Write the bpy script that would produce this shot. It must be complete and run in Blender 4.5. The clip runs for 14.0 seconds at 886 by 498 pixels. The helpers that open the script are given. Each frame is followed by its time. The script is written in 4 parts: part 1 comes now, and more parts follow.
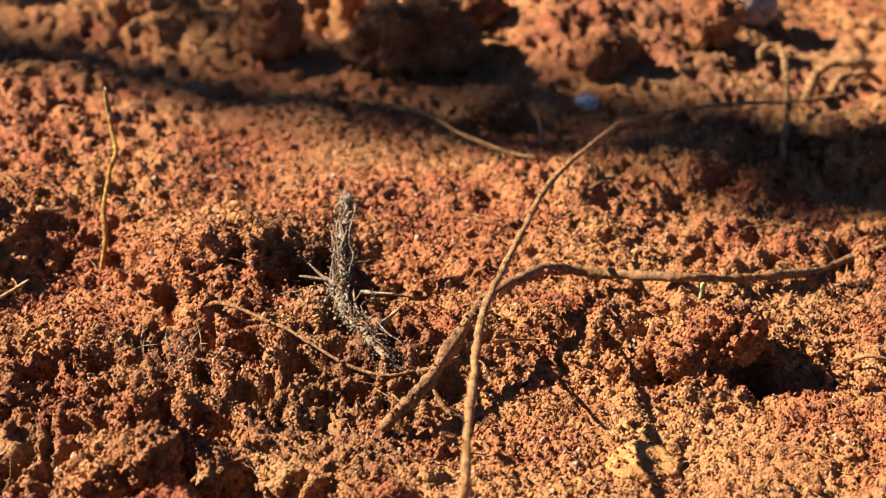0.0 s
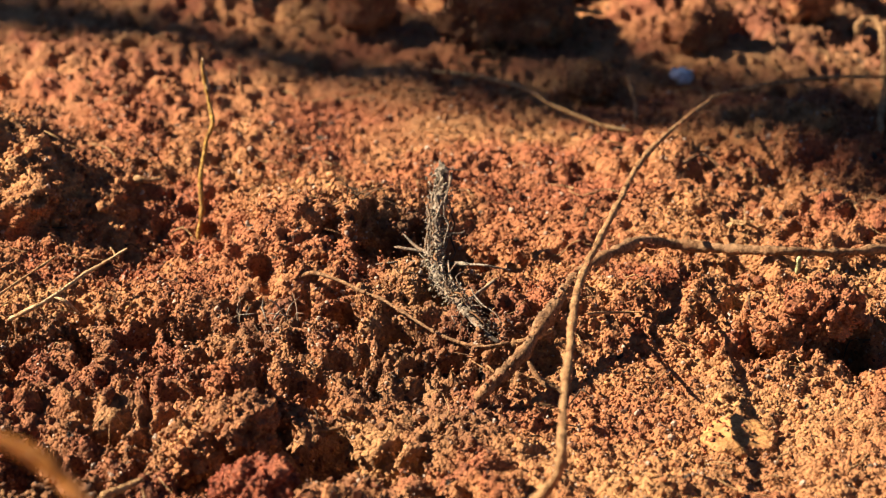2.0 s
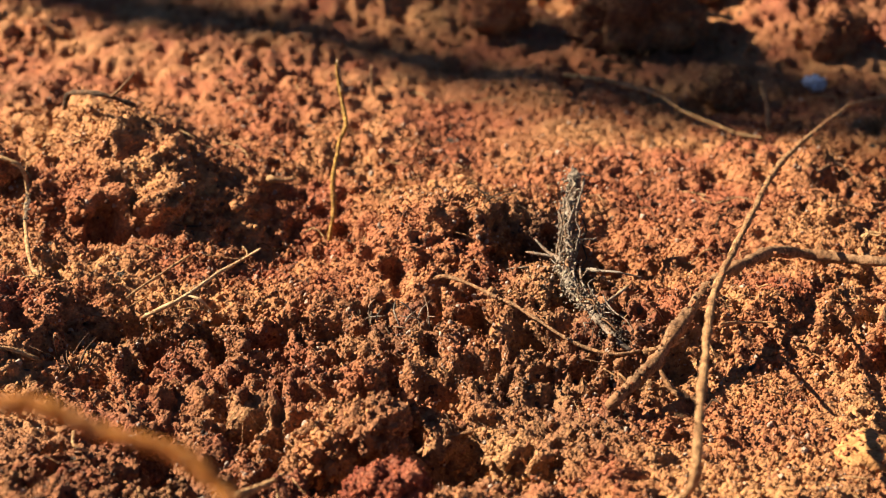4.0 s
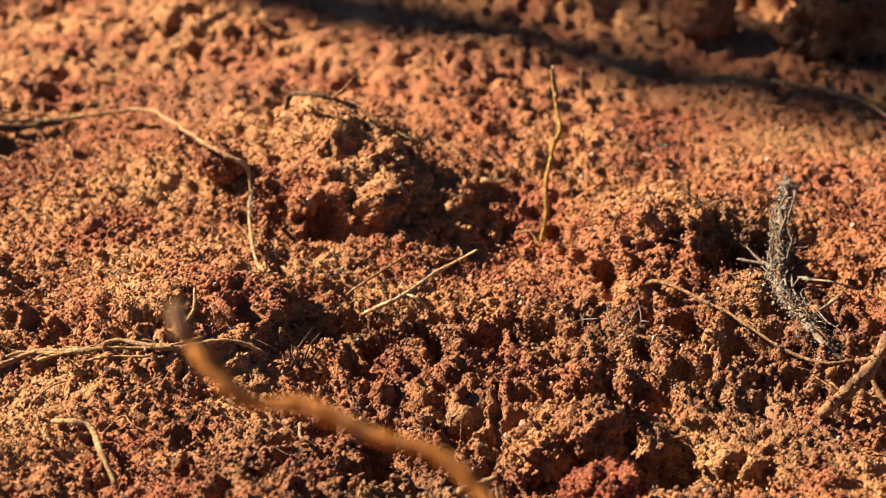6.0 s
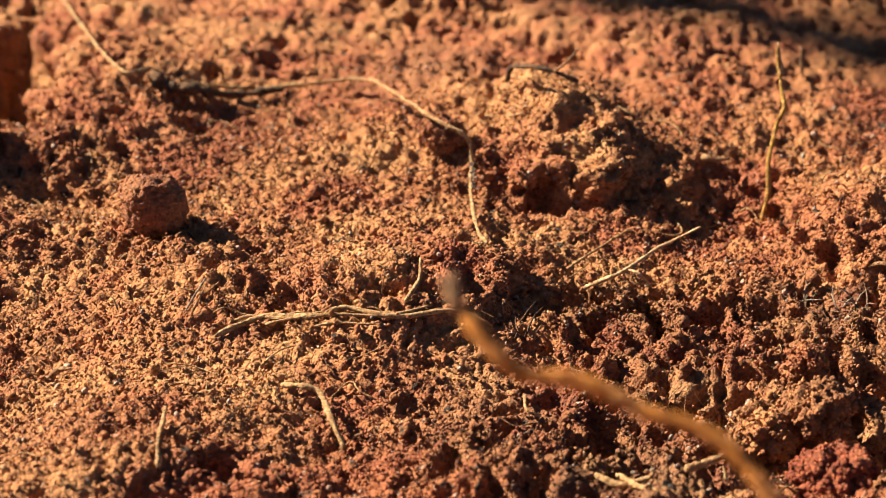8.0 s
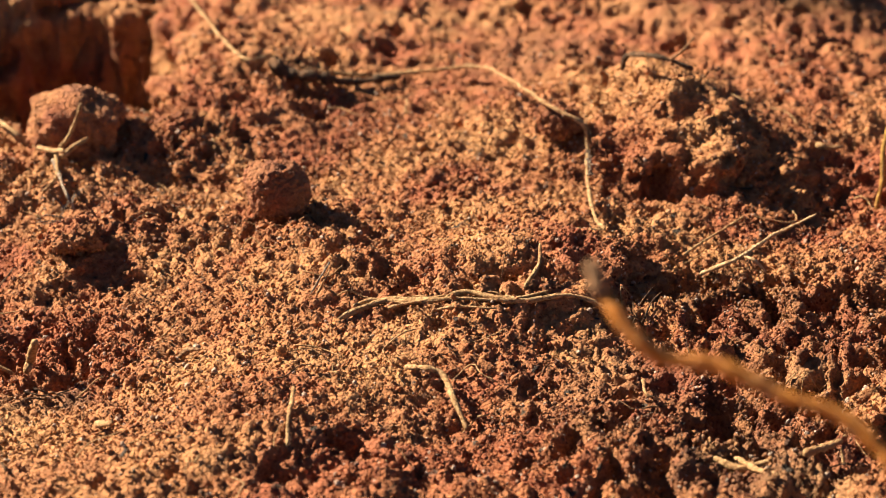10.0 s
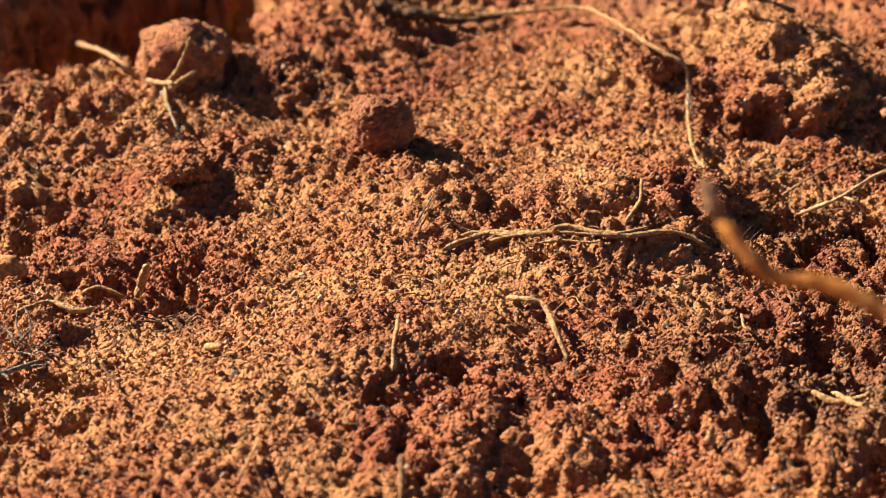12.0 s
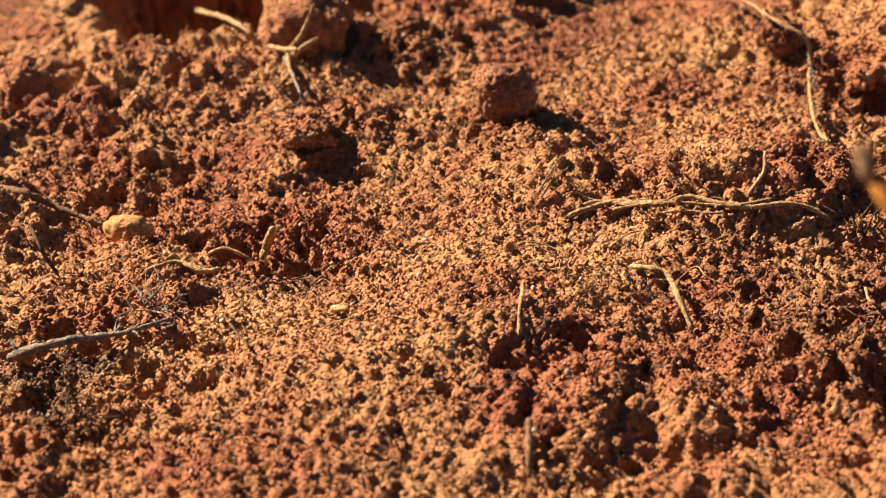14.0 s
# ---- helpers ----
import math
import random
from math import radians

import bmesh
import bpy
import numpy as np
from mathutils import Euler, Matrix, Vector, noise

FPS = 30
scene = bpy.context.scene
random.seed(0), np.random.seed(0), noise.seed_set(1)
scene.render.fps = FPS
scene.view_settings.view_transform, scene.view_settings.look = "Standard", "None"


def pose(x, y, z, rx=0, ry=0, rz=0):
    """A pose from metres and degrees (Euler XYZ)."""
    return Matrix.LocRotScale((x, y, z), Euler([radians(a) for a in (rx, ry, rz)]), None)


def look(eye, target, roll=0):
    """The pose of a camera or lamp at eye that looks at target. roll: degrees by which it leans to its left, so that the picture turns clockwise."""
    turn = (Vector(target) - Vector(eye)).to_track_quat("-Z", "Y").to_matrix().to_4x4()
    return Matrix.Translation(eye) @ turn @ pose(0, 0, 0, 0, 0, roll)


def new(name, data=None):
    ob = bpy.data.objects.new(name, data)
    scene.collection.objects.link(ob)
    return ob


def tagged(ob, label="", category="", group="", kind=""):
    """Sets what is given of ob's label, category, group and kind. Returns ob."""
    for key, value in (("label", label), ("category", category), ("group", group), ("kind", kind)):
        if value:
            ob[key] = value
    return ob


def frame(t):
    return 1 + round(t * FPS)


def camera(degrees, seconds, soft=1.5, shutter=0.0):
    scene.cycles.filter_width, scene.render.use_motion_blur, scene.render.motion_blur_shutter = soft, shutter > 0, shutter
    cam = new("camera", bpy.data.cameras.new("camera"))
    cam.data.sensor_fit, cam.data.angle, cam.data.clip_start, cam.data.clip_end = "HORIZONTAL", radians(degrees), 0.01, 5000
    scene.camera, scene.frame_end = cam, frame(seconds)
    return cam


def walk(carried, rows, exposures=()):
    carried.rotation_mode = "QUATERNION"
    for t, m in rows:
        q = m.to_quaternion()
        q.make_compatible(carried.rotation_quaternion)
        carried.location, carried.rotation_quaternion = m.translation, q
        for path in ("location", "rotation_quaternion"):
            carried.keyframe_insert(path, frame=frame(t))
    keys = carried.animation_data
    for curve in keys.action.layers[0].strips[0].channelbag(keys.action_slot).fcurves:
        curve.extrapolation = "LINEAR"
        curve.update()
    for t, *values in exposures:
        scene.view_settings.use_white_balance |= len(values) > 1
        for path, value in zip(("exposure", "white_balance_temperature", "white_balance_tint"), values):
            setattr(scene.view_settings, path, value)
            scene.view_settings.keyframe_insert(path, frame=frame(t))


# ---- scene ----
# ---- camera and its walk ----
cam = camera(25.50, 14.0, soft=0.6)
cam.data.dof.use_dof = True
cam.data.dof.focus_distance = 0.156
cam.data.dof.aperture_fstop = 60.0
PATH = [
    (0.0, look((0.00654, -0.15063, 0.07206), (0.04134, 0.00065, 0.00277), 2.654)),
    (0.5, look((0.00610, -0.15089, 0.07229), (0.03949, 0.00070, 0.00297), 2.581)),
    (1.0, look((0.00603, -0.15116, 0.07233), (0.03780, 0.00063, 0.00269), 2.405)),
    (1.5, look((0.00531, -0.15077, 0.07220), (0.03509, 0.00106, 0.00176), 2.220)),
    (2.0, look((0.00566, -0.15075, 0.07185), (0.03314, 0.00099, 0.00032), 1.978)),
    (2.5, look((0.00478, -0.15068, 0.07201), (0.02998, 0.00119, -0.00010), 1.862)),
    (5.0, look((0.00305, -0.15009, 0.07316), (0.01488, 0.00346, 0.00119), 1.206)),
    (5.5, look((0.00127, -0.15145, 0.07412), (0.00913, 0.00223, 0.00187), 0.888)),
    (6.0, look((0.00025, -0.15291, 0.07485), (0.00316, 0.00059, 0.00184), 0.453)),
    (6.5, look((0.00001, -0.15279, 0.07426), (-0.00152, 0.00012, -0.00001), 0.268)),
    (7.0, look((-0.00328, -0.15375, 0.07540), (-0.01007, -0.00114, 0.00080), -0.142)),
    (7.5, look((-0.00374, -0.15326, 0.07497), (-0.01349, -0.00099, 0.00002), -0.283)),
    (10.0, look((-0.00597, -0.15620, 0.07664), (-0.02592, -0.00562, 0.00029), -1.472)),
    (10.5, look((-0.00513, -0.15811, 0.07690), (-0.02677, -0.00828, -0.00043), -1.483)),
    (11.0, look((-0.00605, -0.15835, 0.07678), (-0.02937, -0.00914, -0.00126), -1.501)),
    (11.5, look((-0.00680, -0.15916, 0.07714), (-0.03217, -0.01075, -0.00181), -1.637)),
    (12.0, look((-0.00716, -0.15948, 0.07642), (-0.03404, -0.01179, -0.00336), -1.701)),
    (12.5, look((-0.00804, -0.16015, 0.07618), (-0.03684, -0.01332, -0.00451), -1.876)),
    (13.0, look((-0.00843, -0.16078, 0.07595), (-0.03896, -0.01462, -0.00531), -1.940)),
    (13.5, look((-0.00932, -0.16173, 0.07636), (-0.04188, -0.01609, -0.00506), -1.983)),
    (14.0, look((-0.00997, -0.16147, 0.07623), (-0.04395, -0.01607, -0.00502), -1.977)),
]
walk(cam, PATH)

# ---- light: a low sun from the far left, clear sky ----
SUN_HIGH, SUN_WAY = 35.5, (-0.940, 0.342)
world = bpy.data.worlds.new("sky")
scene.world = world
world.use_nodes = True
sky = world.node_tree.nodes.new("ShaderNodeTexSky")
sky.sky_type, sky.sun_disc = "NISHITA", False
sky.altitude, sky.air_density, sky.dust_density = 900.0, 0.65, 0.2
sky.ozone_density = 4.0
sky.sun_elevation, sky.sun_rotation = radians(SUN_HIGH), math.atan2(SUN_WAY[0], SUN_WAY[1])
world.node_tree.nodes["Background"].inputs["Strength"].default_value = 0.025
world.node_tree.links.new(sky.outputs["Color"], world.node_tree.nodes["Background"].inputs["Color"])
sun = new("sun", bpy.data.lights.new("sun", "SUN"))
sun.data.energy, sun.data.angle, sun.data.color = 5.0, radians(0.53), (1.0, 0.865, 0.65)
flat = math.cos(radians(SUN_HIGH))
sun.matrix_world = look((SUN_WAY[0] * flat, SUN_WAY[1] * flat, math.sin(radians(SUN_HIGH))), (0, 0, 0))
scene.view_settings.exposure = 1.75

# ---- materials ----
def material(name):
    m = bpy.data.materials.new(name)
    m.use_nodes = True
    return m, m.node_tree.nodes, m.node_tree.links, m.node_tree.nodes["Principled BSDF"]


def noise_node(nodes, links, coords, scale, detail=4.0, rough=0.6):
    n = nodes.new("ShaderNodeTexNoise")
    n.inputs["Scale"].default_value, n.inputs["Detail"].default_value, n.inputs["Roughness"].default_value = scale, detail, rough
    links.new(coords, n.inputs["Vector"])
    return n.outputs["Fac"]


def ramp(nodes, links, fac, stops):
    r = nodes.new("ShaderNodeValToRGB")
    while len(r.color_ramp.elements) < len(stops):
        r.color_ramp.elements.new(0.5)
    for e, (at, colour) in zip(r.color_ramp.elements, stops):
        e.position, e.color = at, (*colour, 1)
    links.new(fac, r.inputs["Fac"])
    return r.outputs["Color"]


def mixed(nodes, links, fac, a, b, kind="MIX"):
    m = nodes.new("ShaderNodeMix")
    m.data_type, m.blend_type = "RGBA", kind
    for value, slot in ((fac, m.inputs[0]), (a, m.inputs[6]), (b, m.inputs[7])):
        if isinstance(value, (int, float)):
            slot.default_value = value
        elif isinstance(value, tuple):
            slot.default_value = (*value, 1)
        else:
            links.new(value, slot)
    return m.outputs[2]


def bumped(nodes, links, fac, bsdf, strength, distance):
    b = nodes.new("ShaderNodeBump")
    b.inputs["Strength"].default_value, b.inputs["Distance"].default_value = strength, distance
    links.new(fac, b.inputs["Height"])
    links.new(b.outputs["Normal"], bsdf.inputs["Normal"])


def soil(name, pale, mid, red, dark, islands=False, minerals=False):
    """Dry lateritic earth: patches of pale, orange and red soil, dark humus specks, fine grain."""
    m, nodes, links, bsdf = material(name)
    at = nodes.new("ShaderNodeTexCoord").outputs["Object"]
    colour = ramp(nodes, links, noise_node(nodes, links, at, 95, 5, 0.65), [(0.38, red), (0.49, mid), (0.62, pale)])
    tint = nodes.new("ShaderNodeAttribute")
    tint.attribute_name = "redness"
    colour = mixed(nodes, links, tint.outputs["Fac"], colour, red)
    light = nodes.new("ShaderNodeAttribute")
    light.attribute_name = "paleness"
    colour = mixed(nodes, links, light.outputs["Fac"], colour, pale)
    # Dark earth, and the shade of hollows and crumb gaps put into the colour.
    humus_shade = nodes.new("ShaderNodeAttribute")
    humus_shade.attribute_name = "humus_shade"
    colour = mixed(nodes, links, humus_shade.outputs["Fac"], colour, dark)
    grain = noise_node(nodes, links, at, 1500, 5, 0.7)
    colour = mixed(nodes, links, 0.55, colour, ramp(nodes, links, grain, [(0.3, (0.34, 0.38, 0.50)), (0.5, (0.95, 0.95, 0.95)), (0.72, (1.44, 1.42, 1.38))]), "MULTIPLY")
    specks = ramp(nodes, links, noise_node(nodes, links, at, 620, 2, 0.5), [(0.26, (1, 1, 1)), (0.32, (0, 0, 0))])
    colour = mixed(nodes, links, specks, colour, dark)
    if islands:
        rnd = nodes.new("ShaderNodeNewGeometry").outputs["Random Per Island"]
    else:
        rnd = nodes.new("ShaderNodeObjectInfo").outputs["Random"]
    shift = ramp(nodes, links, rnd, [(0.0, (0.58, 0.50, 0.52)), (0.3, (0.95, 0.86, 0.84)), (0.6, (1.05, 1.08, 1.0)), (0.92, (1.25, 1.30, 1.14)), (1.0, (1.3, 1.36, 1.40))])
    colour = mixed(nodes, links, 1.0 if islands else 0.5, colour, shift, "MULTIPLY")
    if minerals:
        other = ramp(nodes, links, rnd, [(0.0, (0.7, 0.7, 0.7)), (0.09, (0.0, 0.0, 0.0)), (0.93, (0.0, 0.0, 0.0)), (0.96, (0.7, 0.7, 0.7))])
        grey = ramp(nodes, links, rnd, [(0.45, dark), (0.55, (0.46, 0.37, 0.30))])
        colour = mixed(nodes, links, other, colour, grey)
    links.new(colour, bsdf.inputs["Base Color"])
    bsdf.inputs["Roughness"].default_value = 0.88
    bsdf.inputs["Specular IOR Level"].default_value = 0.25
    cells = nodes.new("ShaderNodeTexVoronoi")
    cells.inputs["Scale"].default_value = 3300
    links.new(at, cells.inputs["Vector"])
    both = nodes.new("ShaderNodeMath")
    both.operation = "SUBTRACT"
    links.new(noise_node(nodes, links, at, 2600, 6, 0.75), both.inputs[0])
    links.new(cells.outputs["Distance"], both.inputs[1])
    bumped(nodes, links, both.outputs[0], bsdf, 1.0, 0.00030)
    return m


PALE, ORANGE, RED, HUMUS_SHADE = (0.455, 0.218, 0.096), (0.365, 0.145, 0.063), (0.305, 0.093, 0.046), (0.050, 0.037, 0.030)
BRICK = ((0.46, 0.165, 0.080), (0.39, 0.112, 0.056), (0.27, 0.062, 0.032), HUMUS_SHADE)
UMBER = ((0.36, 0.20, 0.098), (0.27, 0.127, 0.058), (0.165, 0.066, 0.033), HUMUS_SHADE)
EARTH = soil("earth", PALE, ORANGE, RED, HUMUS_SHADE)
CRUMB = soil("crumb_earth", PALE, ORANGE, RED, HUMUS_SHADE, islands=True)
FINE_CRUMB = soil("fine_crumb_earth", PALE, ORANGE, RED, HUMUS_SHADE, islands=True, minerals=True)
RED_EARTH, BROWN_EARTH = soil("red_earth", *BRICK), soil("brown_earth", *UMBER)
GREY_CRUMB = soil("grey_crumb", (0.44, 0.36, 0.28), (0.25, 0.185, 0.135), (0.15, 0.10, 0.075), HUMUS_SHADE, islands=True)
GRAIN = {"earth": CRUMB, "red_earth": soil("red_grain", *BRICK, islands=True), "brown_earth": soil("brown_grain", *UMBER, islands=True)}


def bark(name, pale, dark, scale=900, rough=0.75):
    """Dry root skin: streaks along the fibre, dust and dark nicks."""
    m, nodes, links, bsdf = material(name)
    at = nodes.new("ShaderNodeTexCoord").outputs["Object"]
    colour = ramp(nodes, links, noise_node(nodes, links, at, scale, 5, 0.7), [(0.32, dark), (0.56, pale)])
    dust = ramp(nodes, links, noise_node(nodes, links, at, 420, 5, 0.7), [(0.50, (0, 0, 0)), (0.64, (0.55, 0.55, 0.55))])
    colour = mixed(nodes, links, dust, colour, (0.36, 0.165, 0.068))
    nicks = noise_node(nodes, links, at, scale * 3.1, 4, 0.75)
    colour = mixed(nodes, links, 0.8, colour, ramp(nodes, links, nicks, [(0.34, (0.30, 0.27, 0.25)), (0.5, (0.95, 0.95, 0.95)), (0.68, (1.3, 1.3, 1.3))]), "MULTIPLY")
    links.new(colour, bsdf.inputs["Base Color"])
    bsdf.inputs["Roughness"].default_value = rough
    bsdf.inputs["Specular IOR Level"].default_value = 0.15
    bumped(nodes, links, noise_node(nodes, links, at, scale * 2.2, 5, 0.7), bsdf, 1.0, 0.0004)
    return m


ROOT_BROWN = bark("brown_root", (0.30, 0.165, 0.084), (0.080, 0.038, 0.019))
ROOT_TAN = bark("tan_root", (0.41, 0.230, 0.105), (0.135, 0.063, 0.028))
ROOT_ORANGE = bark("orange_root", (0.54, 0.205, 0.034), (0.32, 0.110, 0.018), 600, 0.5)
ROOT_PALE = bark("pale_straw", (0.48, 0.30, 0.145), (0.24, 0.118, 0.045))
ROOT_GREY = bark("grey_root", (0.31, 0.245, 0.185), (0.075, 0.054, 0.040))
ROOT_DARK = bark("dark_root", (0.111, 0.064, 0.036), (0.030, 0.018, 0.012))
ROOT_STRAW = bark("bleached_straw", (0.60, 0.42, 0.23), (0.34, 0.18, 0.075))
STEM_YELLOW = bark("yellow_stem", (0.43, 0.235, 0.050), (0.20, 0.085, 0.016), 700, 0.5)
STONE = bark("grey_stone", (0.34, 0.28, 0.27), (0.17, 0.12, 0.12), 500)
TAN_STONE = bark("tan_stone", (0.50, 0.25, 0.095), (0.36, 0.155, 0.05), 450)
WHITE = bark("white_fleck", (0.85, 0.85, 0.88), (0.62, 0.62, 0.68), 600)
LEAF_DRY = bark("dry_leaf", (0.30, 0.20, 0.09), (0.14, 0.08, 0.03), 120)
GREENISH = bark("greenish_straw", (0.50, 0.52, 0.26), (0.30, 0.28, 0.12))

# ---- shapes of the soil, all lengths in centimetres ----
CM = 0.01


def hashed(i, j, k, salt):
    """Random numbers between 0 and 1 for whole-number cells."""
    h = (i.astype(np.int64) * 374761393 + j.astype(np.int64) * 668265263 + k.astype(np.int64) * 2147483647 + salt * 974634777) & 0xFFFFFFFF
    h = ((h ^ (h >> 13)) * 1274126177) & 0xFFFFFFFF
    h = ((h ^ (h >> 16)) * 2246822519) & 0xFFFFFFFF
    return ((h ^ (h >> 15)) & 0xFFFFFF) / float(0xFFFFFF)


def swell(x, y, z, salt):
    """Smooth noise between about -1 and 1."""
    i, j, k = np.floor(x), np.floor(y), np.floor(z)
    u, v, w = x - i, y - j, z - k
    u, v, w = u * u * (3 - 2 * u), v * v * (3 - 2 * v), w * w * (3 - 2 * w)
    total = 0.0
    for a in (0, 1):
        for b in (0, 1):
            for c in (0, 1):
                share = (u if a else 1 - u) * (v if b else 1 - v) * (w if c else 1 - w)
                total = total + share * hashed(i + a, j + b, k + c, salt)
    return 2 * total - 1


def lumps2(x, y, salt, low=0.42, high=0.82):
    """Rounded lumps, one in each cell, with gaps between them: 0 to 1."""
    i, j = np.floor(x), np.floor(y)
    best = np.zeros_like(x)
    nil = np.zeros_like(i)
    for a in (-1, 0, 1):
        for b in (-1, 0, 1):
            px = i + a + 0.1 + 0.8 * hashed(i + a, j + b, nil, salt)
            py = j + b + 0.1 + 0.8 * hashed(i + a, j + b, nil, salt + 1)
            r = low + (high - low) * hashed(i + a, j + b, nil, salt + 2)
            tall = 0.35 + 0.65 * hashed(i + a, j + b, nil, salt + 3)
            d = ((x - px) ** 2 + (y - py) ** 2) / r**2
            best = np.maximum(best, tall * np.sqrt(np.clip(1 - d, 0, 1)))
    return best


def lumps3(x, y, z, salt, low=0.5, high=0.85):
    """The same lumps in space, for clods."""
    i, j, k = np.floor(x), np.floor(y), np.floor(z)
    best = np.zeros_like(x)
    for a in (-1, 0, 1):
        for b in (-1, 0, 1):
            for c in (-1, 0, 1):
                p = [q + e + 0.15 + 0.7 * hashed(i + a, j + b, k + c, salt + n) for n, (q, e) in enumerate(((i, a), (j, b), (k, c)))]
                r = low + (high - low) * hashed(i + a, j + b, k + c, salt + 3)
                d = ((x - p[0]) ** 2 + (y - p[1]) ** 2 + (z - p[2]) ** 2) / r**2
                best = np.maximum(best, np.sqrt(np.clip(1 - d, 0, 1)))
    return best


# Rises and hollows: x, y, half widths along x and y, height, steepness of the flank, how far the top leans to the front.
RISES = [
    (-0.58, 2.40, 0.72, 0.62, 0.50, 1.4, 0.0),    # large mound: its back
    (-0.50, 1.72, 0.82, 0.66, 0.42, 1.9, 0.50),    # and its overhanging front
    (-0.75, 3.05, 0.60, 0.40, 0.16, 1.5, 0),
    (-0.85, 1.02, 0.42, 0.20, -0.52, 2.4, 0),      # hollow under the mound
    (0.75, 1.05, 0.45, 0.9, -0.20, 1.2, 0),        # dip between mound and ledge
    (2.50, 1.30, 0.95, 0.72, 0.32, 1.7, 0.45),     # crumbling ledge
    (1.85, 0.60, 0.45, 0.4, 0.08, 1.6, 0.4),
    (1.25, 0.95, 0.42, 0.60, -0.30, 1.5, 0),       # dip at the foot of the yellow stem
    (2.85, 0.14, 0.60, 0.24, -0.50, 2.2, 0),       # hollow under the ledge
    (3.75, 0.30, 0.45, 0.45, -0.22, 1.4, 0),
    (1.92, -3.05, 0.58, 0.32, -0.90, 2.2, 0),      # pit beside the pair of clods
    (1.25, -2.95, 0.5, 0.3, -0.16, 1.6, 0),
    (-1.80, -1.25, 1.10, 0.75, 0.26, 1.3, 0),    # rise with the branching root
    (-1.18, -0.50, 0.38, 0.26, 0.20, 1.6, 0.15),    # crust at the root's end
    (-0.42, -0.85, 0.45, 0.36, -0.20, 1.6, 0),
    (0.05, -1.45, 0.65, 0.9, -0.18, 1.3, 0),
    (0.10, -3.10, 0.8, 0.8, -0.16, 1.4, 0),
    (-1.0, -3.3, 0.7, 0.7, 0.14, 1.4, 0),
    (-3.70, -4.40, 1.50, 2.00, 0.36, 1.3, 0),      # pale flat rise
    (-2.3, -4.6, 0.8, 1.2, -0.13, 1.3, 0),
    (-7.75, 4.10, 1.28, 1.80, -7.0, 5.0, 0),      # deep hole at the back
    (-5.50, 3.30, 0.75, 0.9, 0.15, 1.4, 0),
    (-5.45, 1.55, 0.65, 0.40, 0.12, 1.6, 0.2),
    (-5.10, 0.95, 0.60, 0.25, -0.10, 1.6, 0),
    (4.55, 8.10, 0.75, 1.00, -0.90, 1.8, 0),       # dark gap behind
    (2.6, 7.6, 1.6, 0.6, 0.35, 1.4, 0),
    (7.6, 6.9, 2.0, 1.3, 0.50, 1.4, 0),            # far lit rise
    (9.3, 3.2, 0.8, 0.6, 0.30, 1.4, 0),
    (5.9, 4.3, 0.9, 0.6, -0.22, 1.3, 0),
    (6.05, -1.60, 0.55, 0.4, 0.08, 1.6, 0.2),
    (6.35, -2.05, 0.4, 0.24, -0.16, 1.6, 0),
    (-7.2, -4.3, 0.8, 0.5, -0.20, 1.4, 0),
    (-6.9, -1.6, 0.9, 0.45, -0.18, 1.3, 0),
    (1.6, -1.1, 1.3, 0.6, -0.12, 1.2, 0),
    (-5.75, -0.75, 0.45, 0.35, 0.06, 1.6, 0.3),    # crust casting a shadow
    (-5.45, -1.25, 0.5, 0.2, -0.10, 1.6, 0),
]


def broad(x, y):
    """The broad form of the ground at arrays of places: its height and how far it leans to the front."""
    nil = np.zeros_like(x)
    z = 0.10 * swell(x / 2.4, y / 2.4, nil, 11) + 0.09 * swell(x / 0.95, y / 0.95, nil, 12)
    lean = nil.copy()
    wx, wy = x + 0.20 * swell(x / 0.5, y / 0.5, nil, 13), y + 0.20 * swell(x / 0.5, y / 0.5, nil, 14)
    wx, wy = wx + 0.06 * swell(x / 0.15, y / 0.15, nil, 15), wy + 0.06 * swell(x / 0.15, y / 0.15, nil, 16)
    for cx, cy, rx, ry, tall, steep, over in RISES:
        d = np.sqrt(((wx - cx) / rx) ** 2 + ((wy - cy) / ry) ** 2)
        rise = tall / (1 + d ** (2 * steep))
        z, lean = z + rise, lean + over * np.maximum(rise, 0)
    return z, lean


def axis(low, high, step, far, longer):
    """Even steps from low to high, slightly longer ones up to far, then ever longer ones to both sides."""
    inner = np.concatenate([np.arange(low, high, step), np.arange(high, far, longer)])
    near_side, far_side = (np.cumsum(first * 1.25 ** np.arange(1, 36)) for first in (step, longer))
    return np.concatenate([low - near_side[near_side < 160][::-1], inner, far + far_side[far_side < 160]])


XS, YS = axis(-9.6, 9.6, 0.0285, 12.0, 0.05), axis(-6.6, 2.6, 0.0265, 9.6, 0.045)

